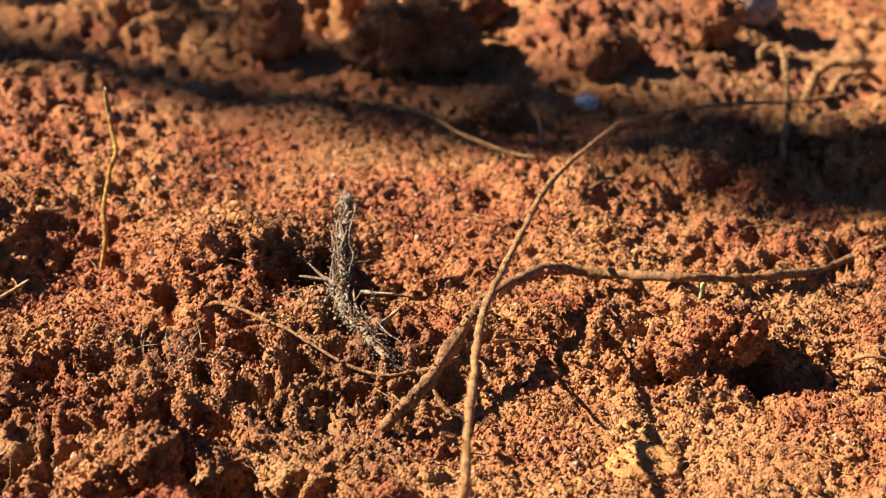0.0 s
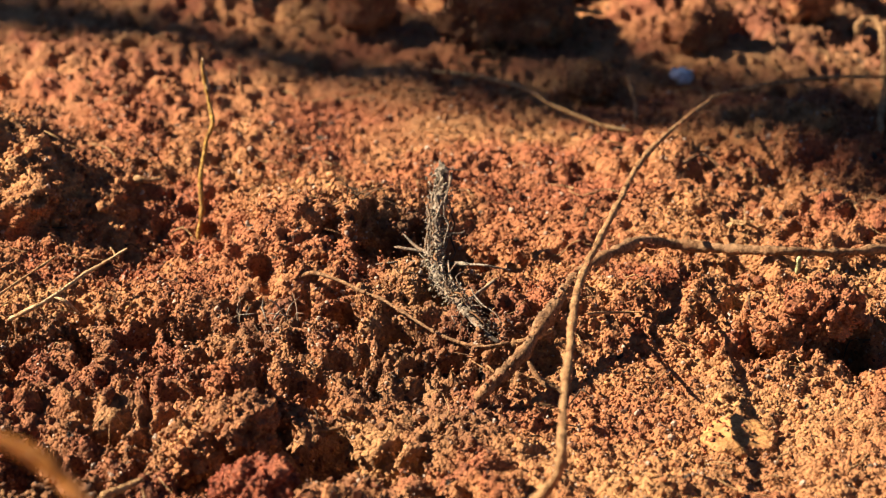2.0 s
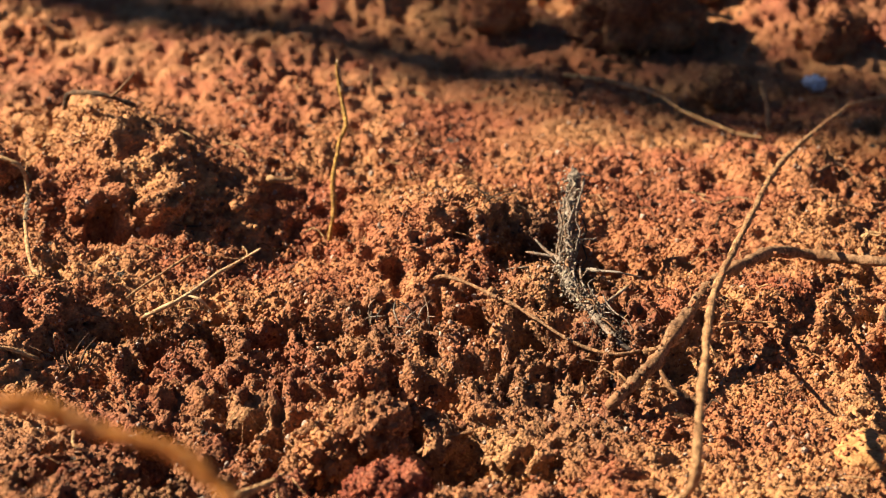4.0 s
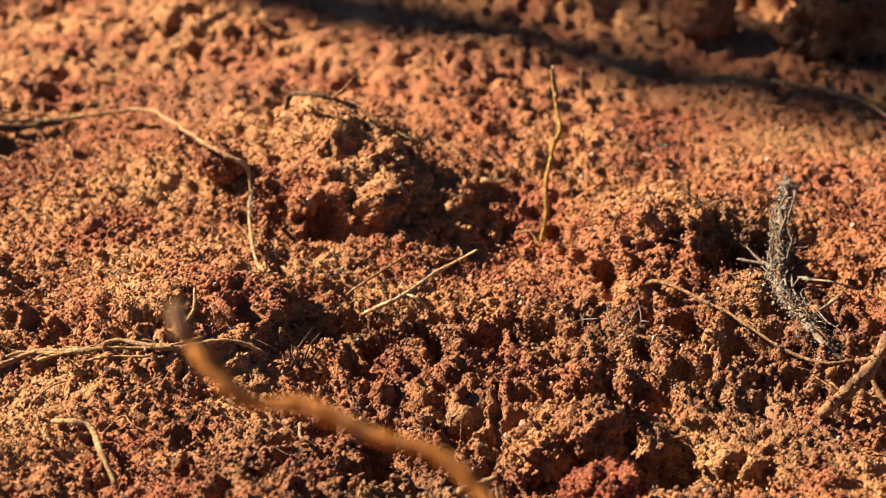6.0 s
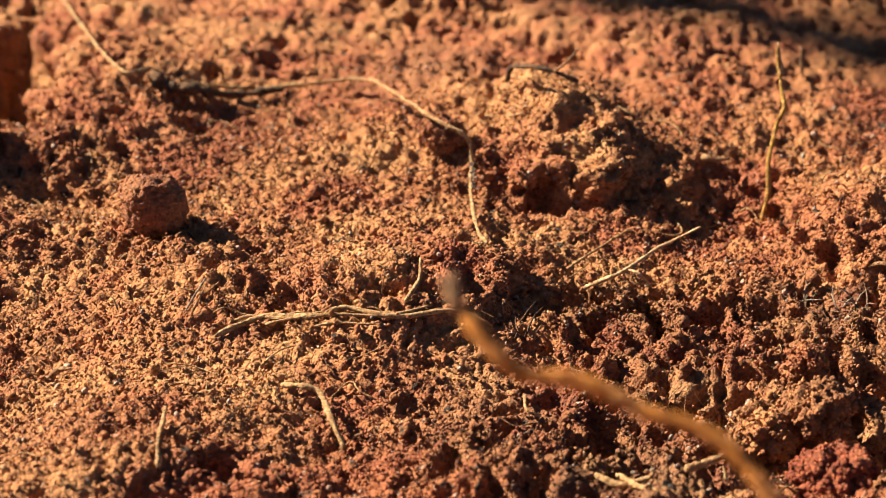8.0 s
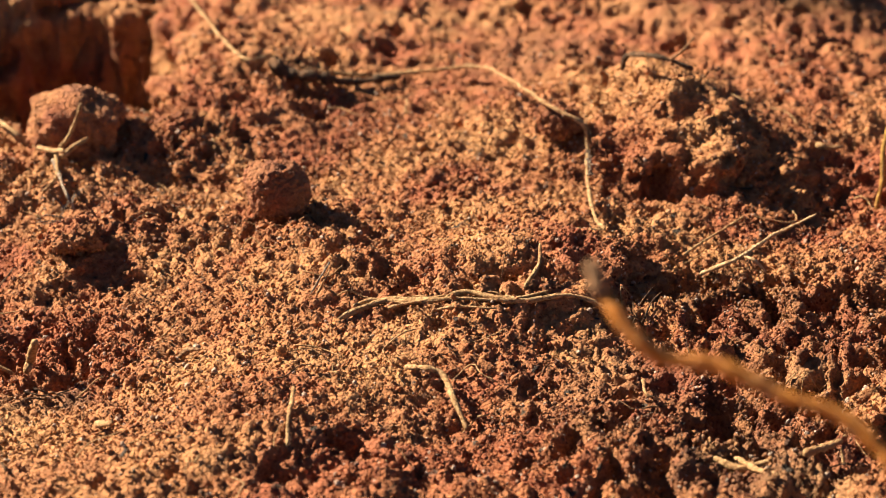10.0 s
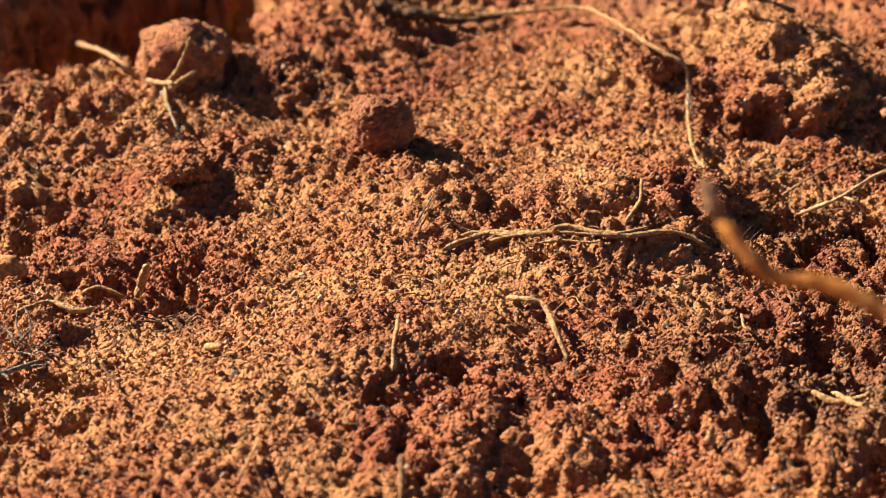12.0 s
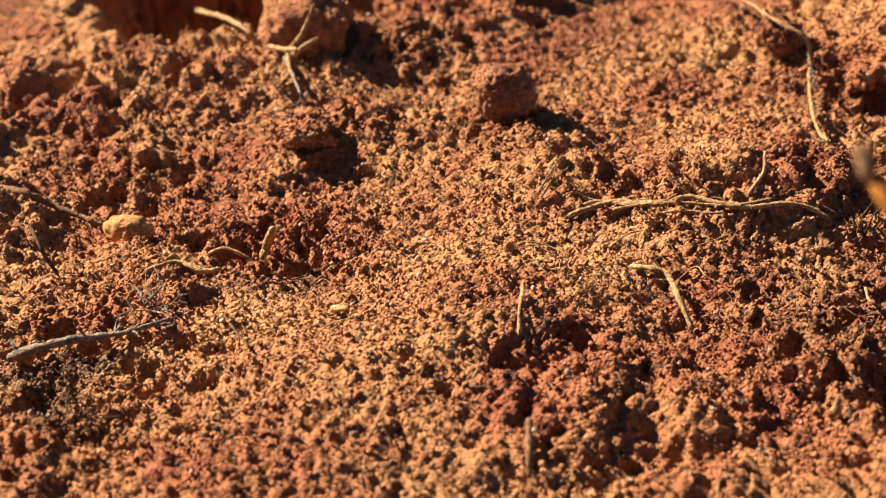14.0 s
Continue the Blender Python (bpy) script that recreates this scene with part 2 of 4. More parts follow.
# Flat, fine-grained spots: x, y, half widths.
FLATS = [(-6.5, -0.5, 0.9, 0.5), (-5.1, 0.5, 0.8, 0.5), (-4.6, -1.0, 0.9, 0.5), (-3.9, -2.0, 1.0, 0.7), (2.6, 1.35, 0.75, 0.5), (-0.55, 1.95, 0.5, 0.4), (-1.55, -0.40, 0.8, 0.55), (-2.4, -0.3, 0.9, 0.6), (1.92, -3.05, 0.5, 0.3), (-4.9, -4.0, 1.6, 1.5), (-4.3, -5.7, 1.9, 1.1), (5.3, -3.1, 1.5, 1.0), (4.6, -2.0, 0.9, 0.7), (7.2, -0.9, 0.9, 0.6), (-3.2, 1.0, 0.9, 0.8), (-3.4, -2.3, 0.9, 0.6), (-3.0, 3.6, 0.9, 0.5), (4.2, 3.4, 1.6, 0.7), (-2.3, -3.0, 1.5, 0.9), (-1.1, -2.1, 1.0, 0.8)]

# Loose, open soil with deep gaps between its crumbs: x, y, half widths.
LOOSE = [(2.3, -1.3, 1.6, 0.9), (-0.3, -3.3, 1.5, 0.9), (0.2, -1.1, 1.0, 0.8), (3.3, 0.1, 0.8, 0.6), (-6.4, -4.6, 0.9, 0.9), (6.1, -1.6, 0.9, 0.5), (-5.7, -2.3, 0.9, 0.45)]


def ground_sheet():
    """All places of the ground: the broad form, and lumps and crumbs standing out from it."""
    gx, gy = np.meshgrid(XS, YS)
    z, lean = broad(gx.ravel(), gy.ravel())
    p = np.stack([gx, gy - lean.reshape(gx.shape), z.reshape(gx.shape)], -1)
    across, ahead = np.gradient(p, axis=1), np.gradient(p, axis=0)
    out = np.cross(across, ahead)
    out /= np.linalg.norm(out, axis=-1, keepdims=True) + 1e-12
    p, out = p.reshape(-1, 3), out.reshape(-1, 3)
    x, y, z = p.T
    nil = np.zeros_like(x)
    bend = [0.05 * swell(x / 0.16, y / 0.16, z / 0.16, 61 + q) for q in range(3)]
    a, b, c = x + bend[0], y + bend[1], z + bend[2]
    rough = np.clip(0.66 + 0.9 * swell(x / 1.2, y / 1.2, nil, 17), 0.12, 1)
    rough = np.maximum(rough, 0.45 * np.clip((y - 1.5) / 1.5, 0, 1))
    for cx, cy, rx, ry in FLATS:
        rough = rough * (1 - 0.92 / (1 + (((a - cx) / rx) ** 2 + ((b - cy) / ry) ** 2) ** 2))
    far = np.clip((y - 1.8) / 2.0, 0, 1)
    push = 0.24 * (1 - 0.6 * far) * rough * lumps2((a + 2 * bend[1]) / 0.72, (b + 2 * bend[0]) / 0.72, 21)
    push = push + 0.18 * (1 - 0.4 * far) * (0.06 + 0.94 * rough) * lumps3(a / 0.34, b / 0.34, c / 0.34, 31, 0.45, 0.8)
    fine = 1 - 0.5 * np.clip((y - 2.6) / 2, 0, 1)
    push = push + 0.062 * fine * (0.10 + 0.90 * rough) * lumps3(a / 0.15, b / 0.15, c / 0.15, 41, 0.45, 0.75)
    push = push + 0.056 * fine * lumps3(x / 0.075, y / 0.075, z / 0.075, 51, 0.45, 0.75)
    push = push - 0.40 * rough * lumps3(a / 0.52, b / 0.52, c / 0.52, 101, 0.16, 0.40)
    push = push - 0.15 * (0.25 + 0.75 * rough) * lumps3(a / 0.21, b / 0.21, c / 0.21, 111, 0.18, 0.42)
    loose = np.zeros_like(x)
    for cx, cy, rx, ry in LOOSE:
        loose = np.maximum(loose, 1 / (1 + (((a - cx) / rx) ** 2 + ((b - cy) / ry) ** 2) ** 3))
    push = push - 0.34 * loose * lumps3((a + bend[2]) / 0.36, (b + bend[0]) / 0.36, c / 0.36, 121, 0.26, 0.56)
    push = push - 0.16 * loose * lumps3(a / 0.17, b / 0.17, c / 0.17, 131, 0.26, 0.52)
    steep = np.clip(1.3 - out[:, 2] * 1.3, 0, 1)
    push = push + 0.22 * steep * lumps3(a / 0.42, b / 0.42, c / 0.42, 91, 0.4, 0.75)
    return p + out * (push - 0.17)[:, None], out


GROUND, FACING = ground_sheet()
GRID_Z = GROUND[:, 2].reshape(len(YS), len(XS))


def height(x, y):
    """The height of the finished ground at arrays of places."""
    i = np.clip(np.searchsorted(XS, x) - 1, 0, len(XS) - 2)
    j = np.clip(np.searchsorted(YS, y) - 1, 0, len(YS) - 2)
    u, v = (x - XS[i]) / (XS[i + 1] - XS[i]), (y - YS[j]) / (YS[j + 1] - YS[j])
    return (GRID_Z[j, i] * (1 - u) + GRID_Z[j, i + 1] * u) * (1 - v) + (GRID_Z[j + 1, i] * (1 - u) + GRID_Z[j + 1, i + 1] * u) * v


# ---- building helpers ----
def mesh_of(name, verts, faces, mat, smooth=True):
    """A mesh from arrays of places (metres) and of faces with equal numbers of corners."""
    me = bpy.data.meshes.new(name)
    verts, faces = np.asarray(verts, np.float32), np.asarray(faces, np.int32)
    side = faces.shape[1]
    me.vertices.add(len(verts))
    me.vertices.foreach_set("co", verts.ravel())
    me.loops.add(faces.size)
    me.loops.foreach_set("vertex_index", faces.ravel())
    me.polygons.add(len(faces))
    me.polygons.foreach_set("loop_start", np.arange(0, faces.size, side, dtype=np.int32))
    me.polygons.foreach_set("use_smooth", np.full(len(faces), smooth))
    me.update(calc_edges=True)
    me.materials.append(mat)
    return me


def paint(me, name, values):
    """A number for each vertex, for the soil's own colours."""
    a = me.attributes.new(name, "FLOAT", "POINT")
    a.data.foreach_set("value", np.asarray(values, np.float32))


def part(name, me, parent, label=""):
    ob = new(name, me)
    ob.parent = parent
    return tagged(ob, label)


def ball(level):
    """Places and faces of a round ball of triangles."""
    bm = bmesh.new()
    bmesh.ops.create_icosphere(bm, subdivisions=level, radius=1.0)
    v = np.array([x.co[:] for x in bm.verts])
    f = np.array([[x.index for x in p.verts] for p in bm.faces])
    bm.free()
    return v, f


BALLS = {n: ball(n) for n in (1, 2, 3, 4, 5)}
BALLS[0] = (np.array([[1, 0, 0], [-1, 0, 0], [0, 1, 0], [0, -1, 0], [0, 0, 1], [0, 0, -1]], float),
            np.array([[0, 2, 4], [2, 1, 4], [1, 3, 4], [3, 0, 4], [2, 0, 5], [1, 2, 5], [3, 1, 5], [0, 3, 5]]))

# Patches of redder soil, and of dark soil mixed with painted shade of pits and gaps: x, y, radius, strength.
RED_PATCHES = [(4.4, 1.6, 1.2, 0.75), (1.7, 0.2, 0.8, 0.6), (-2.7, -4.1, 0.9, 0.8), (-1.8, -3.7, 0.8, 0.6), (-6.4, -1.9, 0.9, 0.6), (-5.5, -2.0, 0.9, 0.75), (2.6, 2.6, 0.7, 0.6), (0.6, 4.0, 1.6, 0.5), (-1.6, 4.6, 1.4, 0.4), (3.0, 3.9, 1.2, 0.5),
               (6.1, -1.9, 0.5, 0.6), (-0.9, 0.9, 0.35, 0.5), (-4.5, 2.6, 1.0, 0.5), (-5.5, -4.9, 0.25, 0.7), (4.2, 5.2, 0.8, 0.5), (5.7, -3.6, 0.5, 0.35), (-1.6, -3.2, 0.8, 0.45)]
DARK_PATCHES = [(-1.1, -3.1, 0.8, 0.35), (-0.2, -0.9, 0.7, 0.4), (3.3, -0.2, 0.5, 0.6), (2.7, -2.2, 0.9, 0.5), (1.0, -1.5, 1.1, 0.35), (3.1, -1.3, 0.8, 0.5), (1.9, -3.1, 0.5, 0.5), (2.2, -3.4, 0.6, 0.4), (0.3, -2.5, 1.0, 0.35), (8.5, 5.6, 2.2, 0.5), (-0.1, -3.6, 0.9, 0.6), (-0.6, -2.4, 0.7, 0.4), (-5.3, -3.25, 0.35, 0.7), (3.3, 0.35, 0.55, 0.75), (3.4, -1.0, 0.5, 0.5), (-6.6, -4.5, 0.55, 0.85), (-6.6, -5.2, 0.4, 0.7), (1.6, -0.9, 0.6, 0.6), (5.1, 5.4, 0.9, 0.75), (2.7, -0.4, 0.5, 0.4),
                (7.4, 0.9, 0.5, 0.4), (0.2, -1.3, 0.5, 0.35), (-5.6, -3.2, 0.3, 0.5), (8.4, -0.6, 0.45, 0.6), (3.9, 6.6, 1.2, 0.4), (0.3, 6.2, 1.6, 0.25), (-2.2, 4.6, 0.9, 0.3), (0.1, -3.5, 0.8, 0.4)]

PALE_PATCHES = [(-4.9, -4.1, 1.5, 0.5), (5.2, -3.1, 1.2, 0.45), (-3.3, -2.4, 0.8, 0.5), (2.5, 1.0, 0.6, 0.6), (-0.5, 2.3, 0.8, 0.45), (7.0, -0.9, 0.9, 0.45), (-2.2, -1.6, 0.8, 0.4), (-5.9, 0.5, 0.8, 0.4)]


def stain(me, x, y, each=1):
    """Redder, darker and paler soil by place; the darker tone also paints in shade of hollows."""
    for name, spots, salt in (("redness", RED_PATCHES, 71), ("humus_shade", DARK_PATCHES, 81), ("paleness", PALE_PATCHES, 91)):
        paint(me, name, np.repeat((0.75 if name == "humus_shade" else 1.0) * patches(x, y, spots, salt), each))


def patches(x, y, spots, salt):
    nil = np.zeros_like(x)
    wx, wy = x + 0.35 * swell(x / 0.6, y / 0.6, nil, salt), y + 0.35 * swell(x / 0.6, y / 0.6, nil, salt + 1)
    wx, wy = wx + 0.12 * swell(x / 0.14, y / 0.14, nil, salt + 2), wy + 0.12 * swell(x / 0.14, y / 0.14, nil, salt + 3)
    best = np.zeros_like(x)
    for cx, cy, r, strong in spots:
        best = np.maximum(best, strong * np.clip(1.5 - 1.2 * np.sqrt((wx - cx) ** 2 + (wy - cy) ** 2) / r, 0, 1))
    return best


# ---- the ground: one sheet, fine where the camera looks, coarser towards the horizon ----
def build_ground():
    n, m = len(XS), len(YS)
    a = (np.arange(m - 1)[:, None] * n + np.arange(n - 1)[None]).ravel()
    me = mesh_of("ground", GROUND * CM, np.stack([a, a + 1, a + n + 1, a + n], 1), EARTH)
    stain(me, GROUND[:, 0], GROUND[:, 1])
    return tagged(new("ground", me), "dry crumbly orange-red earth with hollows and mounds", "ground", kind="structure")


def grains(at, r, level, rng):
    """Places and faces of many rough grains with the given middles and radii."""
    v, f = BALLS[level]
    k = len(at)
    shape = v[None] * rng.uniform(0.62, 1.3, (k, len(v), 1)) * rng.uniform(0.6, 1.3, (k, 1, 3))
    turn = rng.uniform(0, 2 * np.pi, (2, k))
    c, s = np.cos(turn)[..., None], np.sin(turn)[..., None]
    px, py, pz = c[0] * shape[..., 0] - s[0] * shape[..., 1], s[0] * shape[..., 0] + c[0] * shape[..., 1], shape[..., 2]
    px, pz = c[1] * px - s[1] * pz, s[1] * px + c[1] * pz
    verts = at[:, None] + r[:, None, None] * np.stack([px, py, pz], -1)
    return verts.reshape(-1, 3), (f[None] + (np.arange(k) * len(v))[:, None, None]).reshape(-1, 3)


def build_crumbs(name, count, level, small, large, box, salt, label, power=1.8, heaped=0.0):
    """Loose grains of soil lying thickly on the ground, heaped into aggregates, on its steep flanks too."""
    rng = np.random.default_rng(salt)
    p = GROUND.reshape(len(YS), len(XS), 3)
    wide = np.linalg.norm(np.cross(p[:-1, 1:] - p[:-1, :-1], p[1:, :-1] - p[:-1, :-1]), axis=-1)
    mid = p[:-1, :-1]
    inside = (mid[..., 0] > box[0]) & (mid[..., 0] < box[1]) & (mid[..., 1] > box[2]) & (mid[..., 1] < box[3])
    inside &= (mid[..., 0] > -7.0 - 0.43 * (mid[..., 1] + 6.4)) & (mid[..., 0] < 7.1 + 0.47 * (mid[..., 1] + 4.0))
    inside &= mid[..., 1] > np.where(mid[..., 0] < 0.4, -6.7 + 0.17 * (mid[..., 0] + 6.4), -4.7)
    patchy = np.clip(0.7 + 0.75 * swell(mid[..., 0] / 0.55, mid[..., 1] / 0.55, mid[..., 2] / 0.55, salt), 0.08, 1.6)
    open_soil = sum(1 / (1 + (((mid[..., 0] - cx) / rx) ** 2 + ((mid[..., 1] - cy) / ry) ** 2) ** 3) for cx, cy, rx, ry in LOOSE)
    share = np.where(inside, np.minimum(wide, 0.006) * patchy * (1 + 0.8 * np.clip(open_soil, 0, 1)), 0).ravel()
    pick = np.searchsorted(np.cumsum(share) / share.sum(), rng.random(count))
    j, i = np.divmod(np.minimum(pick, share.size - 1), len(XS) - 1)
    u, w = rng.random((2, count, 1))
    at = p[j, i] + u * (p[j, i + 1] - p[j, i]) + w * (p[j + 1, i] - p[j, i])
    r = small + (large - small) * rng.random(count) ** power
    heap = np.clip(0.2 + 1.5 * swell(*(at.T / 0.17), salt + 1), 0, 1) * np.clip(0.65 + 0.6 * swell(*(at.T / 0.8), salt + 2), 0.1, 1)
    lift = r * rng.uniform(-0.2, 0.7, count) + heaped * heap * rng.random(count)
    at = at + FACING.reshape(p.shape)[j, i] * lift[:, None]
    v, f = grains(at, r, level, rng)
    me = mesh_of(name, v * CM, f, FINE_CRUMB if large < 0.035 else CRUMB)
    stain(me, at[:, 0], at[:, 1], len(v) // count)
    return tagged(new(name, me), label, "soil crumbs", kind="stuff")


# ---- clods ----
def clod_mesh(radii, salt, mat, level=5, knob=0.30, cell=0.5, rough=0.25, red=0.2, pale=0.0, boxy=0.0):
    """A lump of earth of fused crumbs, with its base at zero."""
    v, f = BALLS[level]
    size = max(radii)
    p = np.sign(v) * np.abs(v) ** (1 - boxy) * np.array(radii)
    big = swell(*(p.T / (0.8 * size) + salt * 3.7), salt) + 0.5 * swell(*(p.T / (0.4 * size) + salt * 1.7), salt + 1)
    knobs = lumps3(*(p.T / (cell * size) + salt * 1.3), salt + 5)
    fine = lumps3(*(p.T / (0.42 * cell * size) + salt * 2.1), salt + 15)
    tiny = lumps3(*(p.T / 0.07 + salt), salt + 25)
    out = 1 + rough * big + knob * (knobs - 0.6) + 0.5 * knob * (fine - 0.6)
    p = p * out[:, None] + v * ((0.02 + 0.12 * knob) * (tiny - 0.6))[:, None]
    p[:, 2] -= p[:, 2].min()
    me = mesh_of("soil_clod", p * CM, f, mat)
    paint(me, "redness", np.clip(red + 0.5 * swell(*(p.T / 0.25), salt + 41), 0, 1))
    paint(me, "paleness", np.clip(pale + 0.5 * swell(*(p.T / 0.2), salt + 43), 0, 1))
    paint(me, "humus_shade", np.clip(0.4 * swell(*(p.T / 0.3), salt + 40), 0, 1))
    return me


def ground_at(x, y):
    return float(height(np.array([x]), np.array([y]))[0])


def clod(x, y, radii, salt, mat, label, sink=0.3, group="", z=None, turn=0.0, name="soil_clod", category="clod", dusty=True, crusty=900, **more):
    me = clod_mesh(radii, salt, mat, **more)
    me.name = name
    ob = new(name, me)
    base = ground_at(x, y) if z is None else z
    ob.matrix_world = pose(x * CM, y * CM, (base - sink * radii[2]) * CM, 0, 0, turn)
    if dusty:
        rng = np.random.default_rng(salt)
        v = np.empty(len(me.vertices) * 3, np.float32)
        me.vertices.foreach_get("co", v)
        v = v.reshape(-1, 3) / CM
        count = int(crusty * radii[0] * (radii[1] + radii[2]) / 0.12)
        at = v[rng.integers(0, len(v), count)]
        gv, gf = grains(at, rng.uniform(0.010, 0.026, count), 0, rng)
        crust = mesh_of("crust", gv * CM, gf, GRAIN.get(mat.name, CRUMB))
        paint(crust, "redness", np.full(len(gv), 0.1))
        paint(crust, "paleness", np.full(len(gv), more.get("pale", 0.0)))
        tagged(part("crust", crust, ob, "loose grains stuck to the clod"), kind="stuff")
    return tagged(ob, label, category, group)


# ---- roots, straws and stems ----
def smooth_line(points, step):
    """A soft curve through the points, at even steps."""
    p = np.array(points, float)
    p = np.concatenate([[2 * p[0] - p[1]], p, [2 * p[-1] - p[-2]]])
    out = []
    for a, b, c, d in zip(p, p[1:], p[2:], p[3:]):
        n = max(2, int(np.linalg.norm(c - b) / step))
        t = (np.arange(n) / n)[:, None]
        out.append(0.5 * (2 * b + (c - a) * t + (2 * a - 5 * b + 4 * c - d) * t**2 + (3 * b - a - 3 * c + d) * t**3))
    return np.concatenate(out + [p[-2:-1]])


def tube_arrays(points, r0, r1, salt, sides=10, step=0.03, knots=0.22, wander=0.35):
    line = smooth_line(points, step)
    n = len(line)
    s = np.linspace(0, 1, n)
    r = r0 + (r1 - r0) * s
    along = np.cumsum(np.r_[0, np.linalg.norm(np.diff(line, axis=0), axis=1)])
    nil = np.zeros(n)
    line = line + (wander * r)[:, None] * np.stack([swell(along / (9 * max(r0, 0.01)), nil + q, nil, salt + q) for q in (1, 2, 3)], 1)
    r = r * (1 + knots * swell(along / 0.12, nil, nil, salt + 4) + knots * swell(along / 0.035, nil, nil, salt + 5))
    r[0], r[-1] = r[0] * 0.55, r[-1] * 0.55
    way = np.gradient(line, axis=0)
    way /= np.linalg.norm(way, axis=1)[:, None] + 1e-9
    ref = np.array([0.13, 0.21, 0.97]) if abs(way[:, 2]).mean() < 0.8 else np.array([0.97, 0.2, 0.1])
    u = np.cross(way, ref)
    u /= np.linalg.norm(u, axis=1)[:, None] + 1e-9
    w = np.cross(way, u)
    a = np.linspace(0, 2 * np.pi, sides, endpoint=False)
    ring = np.cos(a)[None, :, None] * u[:, None] + np.sin(a)[None, :, None] * w[:, None]
    furrow = 1 + 0.5 * knots * swell(np.cos(a)[None] * 2 + 0 * r[:, None], np.sin(a)[None] * 2 + 0 * r[:, None], along[:, None] / 0.2 + 0 * a[None], salt + 6)
    v = (line[:, None] + ring * (r[:, None] * furrow)[..., None]).reshape(-1, 3)
    v = np.concatenate([v, line[:1], line[-1:]])
    i, j = np.meshgrid(np.arange(n - 1), np.arange(sides), indexing="ij")
    q = np.stack([i * sides + j, i * sides + (j + 1) % sides, (i + 1) * sides + (j + 1) % sides, (i + 1) * sides + j], -1).reshape(-1, 4)
    j = np.arange(sides)
    caps = np.concatenate([np.stack([(j + 1) % sides, j, j * 0 + len(v) - 2, j * 0 + len(v) - 2], 1),
                           np.stack([(n - 1) * sides + j, (n - 1) * sides + (j + 1) % sides, j * 0 + len(v) - 1, j * 0 + len(v) - 1], 1)])
    tri = np.concatenate([q[:, [0, 1, 2]], q[:, [0, 2, 3]], caps[:, [0, 1, 2]]])
    return v, tri


def tube(name, points, r0, r1, mat, salt, **more):
    v, f = tube_arrays(points, r0, r1, salt, **more)
    return mesh_of(name, v * CM, f, mat)


def strand_mesh(name, strands, mat, salt, sides=5, step=0.05):
    """Many hair-thin rootlets as one mesh."""
    vs, fs, n = [], [], 0
    for q, (points, r0, r1) in enumerate(strands):
        v, f = tube_arrays(points, r0, r1, salt + 7 * q, sides=sides, step=step)
        vs.append(v), fs.append(f + n)
        n += len(v)
    return mesh_of(name, np.concatenate(vs) * CM, np.concatenate(fs), mat)


def resting(points, r):
    """The same line, lifted where it would run under the soil's surface."""
    out = []
    for x, y, z in points:
        gx, gy = np.meshgrid(x + np.linspace(-0.1, 0.1, 5), y + np.linspace(-0.1, 0.1, 5))
        out.append((x, y, max(z, float(height(gx.ravel(), gy.ravel()).mean()) + 0.03 + 0.5 * r)))
    return out


def laid(points, r):
    """The line laid down along the soil's surface."""
    return resting([(x, y, -9.0) for x, y, z in points], r)


def root(points, r0, r1, mat, salt, label, name="root", category="root", group="", rest=True, **more):
    if rest:
        points = resting(points, min(r0, r1))
    ob = new(name, tube(name, points, r0, r1, mat, salt, **more))
    return tagged(ob, label, category, group)


def caked(parent, around, count, spread, salt, small=0.010, large=0.026, mat=None):
    """Grains of soil stuck to a root along the given points."""
    rng = np.random.default_rng(salt)
    line = smooth_line(around, 0.02)
    at = line[rng.integers(0, len(line), count)] + rng.normal(size=(count, 3)) * spread * 0.55
    v, f = grains(at, small + (large - small) * rng.random(count) ** 2, 0, rng)
    me = mesh_of("caked_soil", v * CM, f, mat or CRUMB)
    paint(me, "humus_shade", np.full(len(v), 0.15))
    tagged(part("caked_soil", me, parent, "grains of soil stuck to it"), kind="stuff")


def fibres(parent, around, count, spread, mat, salt):
    """Loosened fibres running along a rotten twig, as one part."""
    rng = np.random.default_rng(salt)
    line = smooth_line(around, 0.06)
    strands = []
    for _ in range(count):
        a = rng.integers(0, len(line) - 4)
        z = min(len(line), a + rng.integers(4, 14))
        off = rng.normal(size=3) * spread
        pts = line[a:z:2] + off + rng.normal(size=(len(line[a:z:2]), 3)) * spread * 0.35
        if len(pts) > 1:
            strands.append((pts, rng.uniform(0.006, 0.014), 0.004))
    tagged(part("fibre_mat", strand_mesh("fibre_mat", strands, mat, salt), parent, "loosened dark fibres"), kind="stuff")


def rootlets(parent, around, count, reach, mat, salt, thick=0.012):
    """Fine side roots, each a part of its root, starting along the given points."""
    rng = np.random.default_rng(salt)
    line = smooth_line(around, 0.05)
    for q in range(count):
        a = line[rng.integers(2, len(line) - 2)]
        way = rng.normal(size=3) * (1, 1, 0.5)
        way /= np.linalg.norm(way)
        far = reach * rng.uniform(0.4, 1.0)
        pts = [a, a + way * far * 0.4 + rng.normal(size=3) * far * 0.1, a + way * far * 0.75 + rng.normal(size=3) * far * 0.12, a + way * far]
        part("rootlet", tube("rootlet", pts, thick, thick * 0.45, mat, salt + q, sides=6, step=0.04), parent)


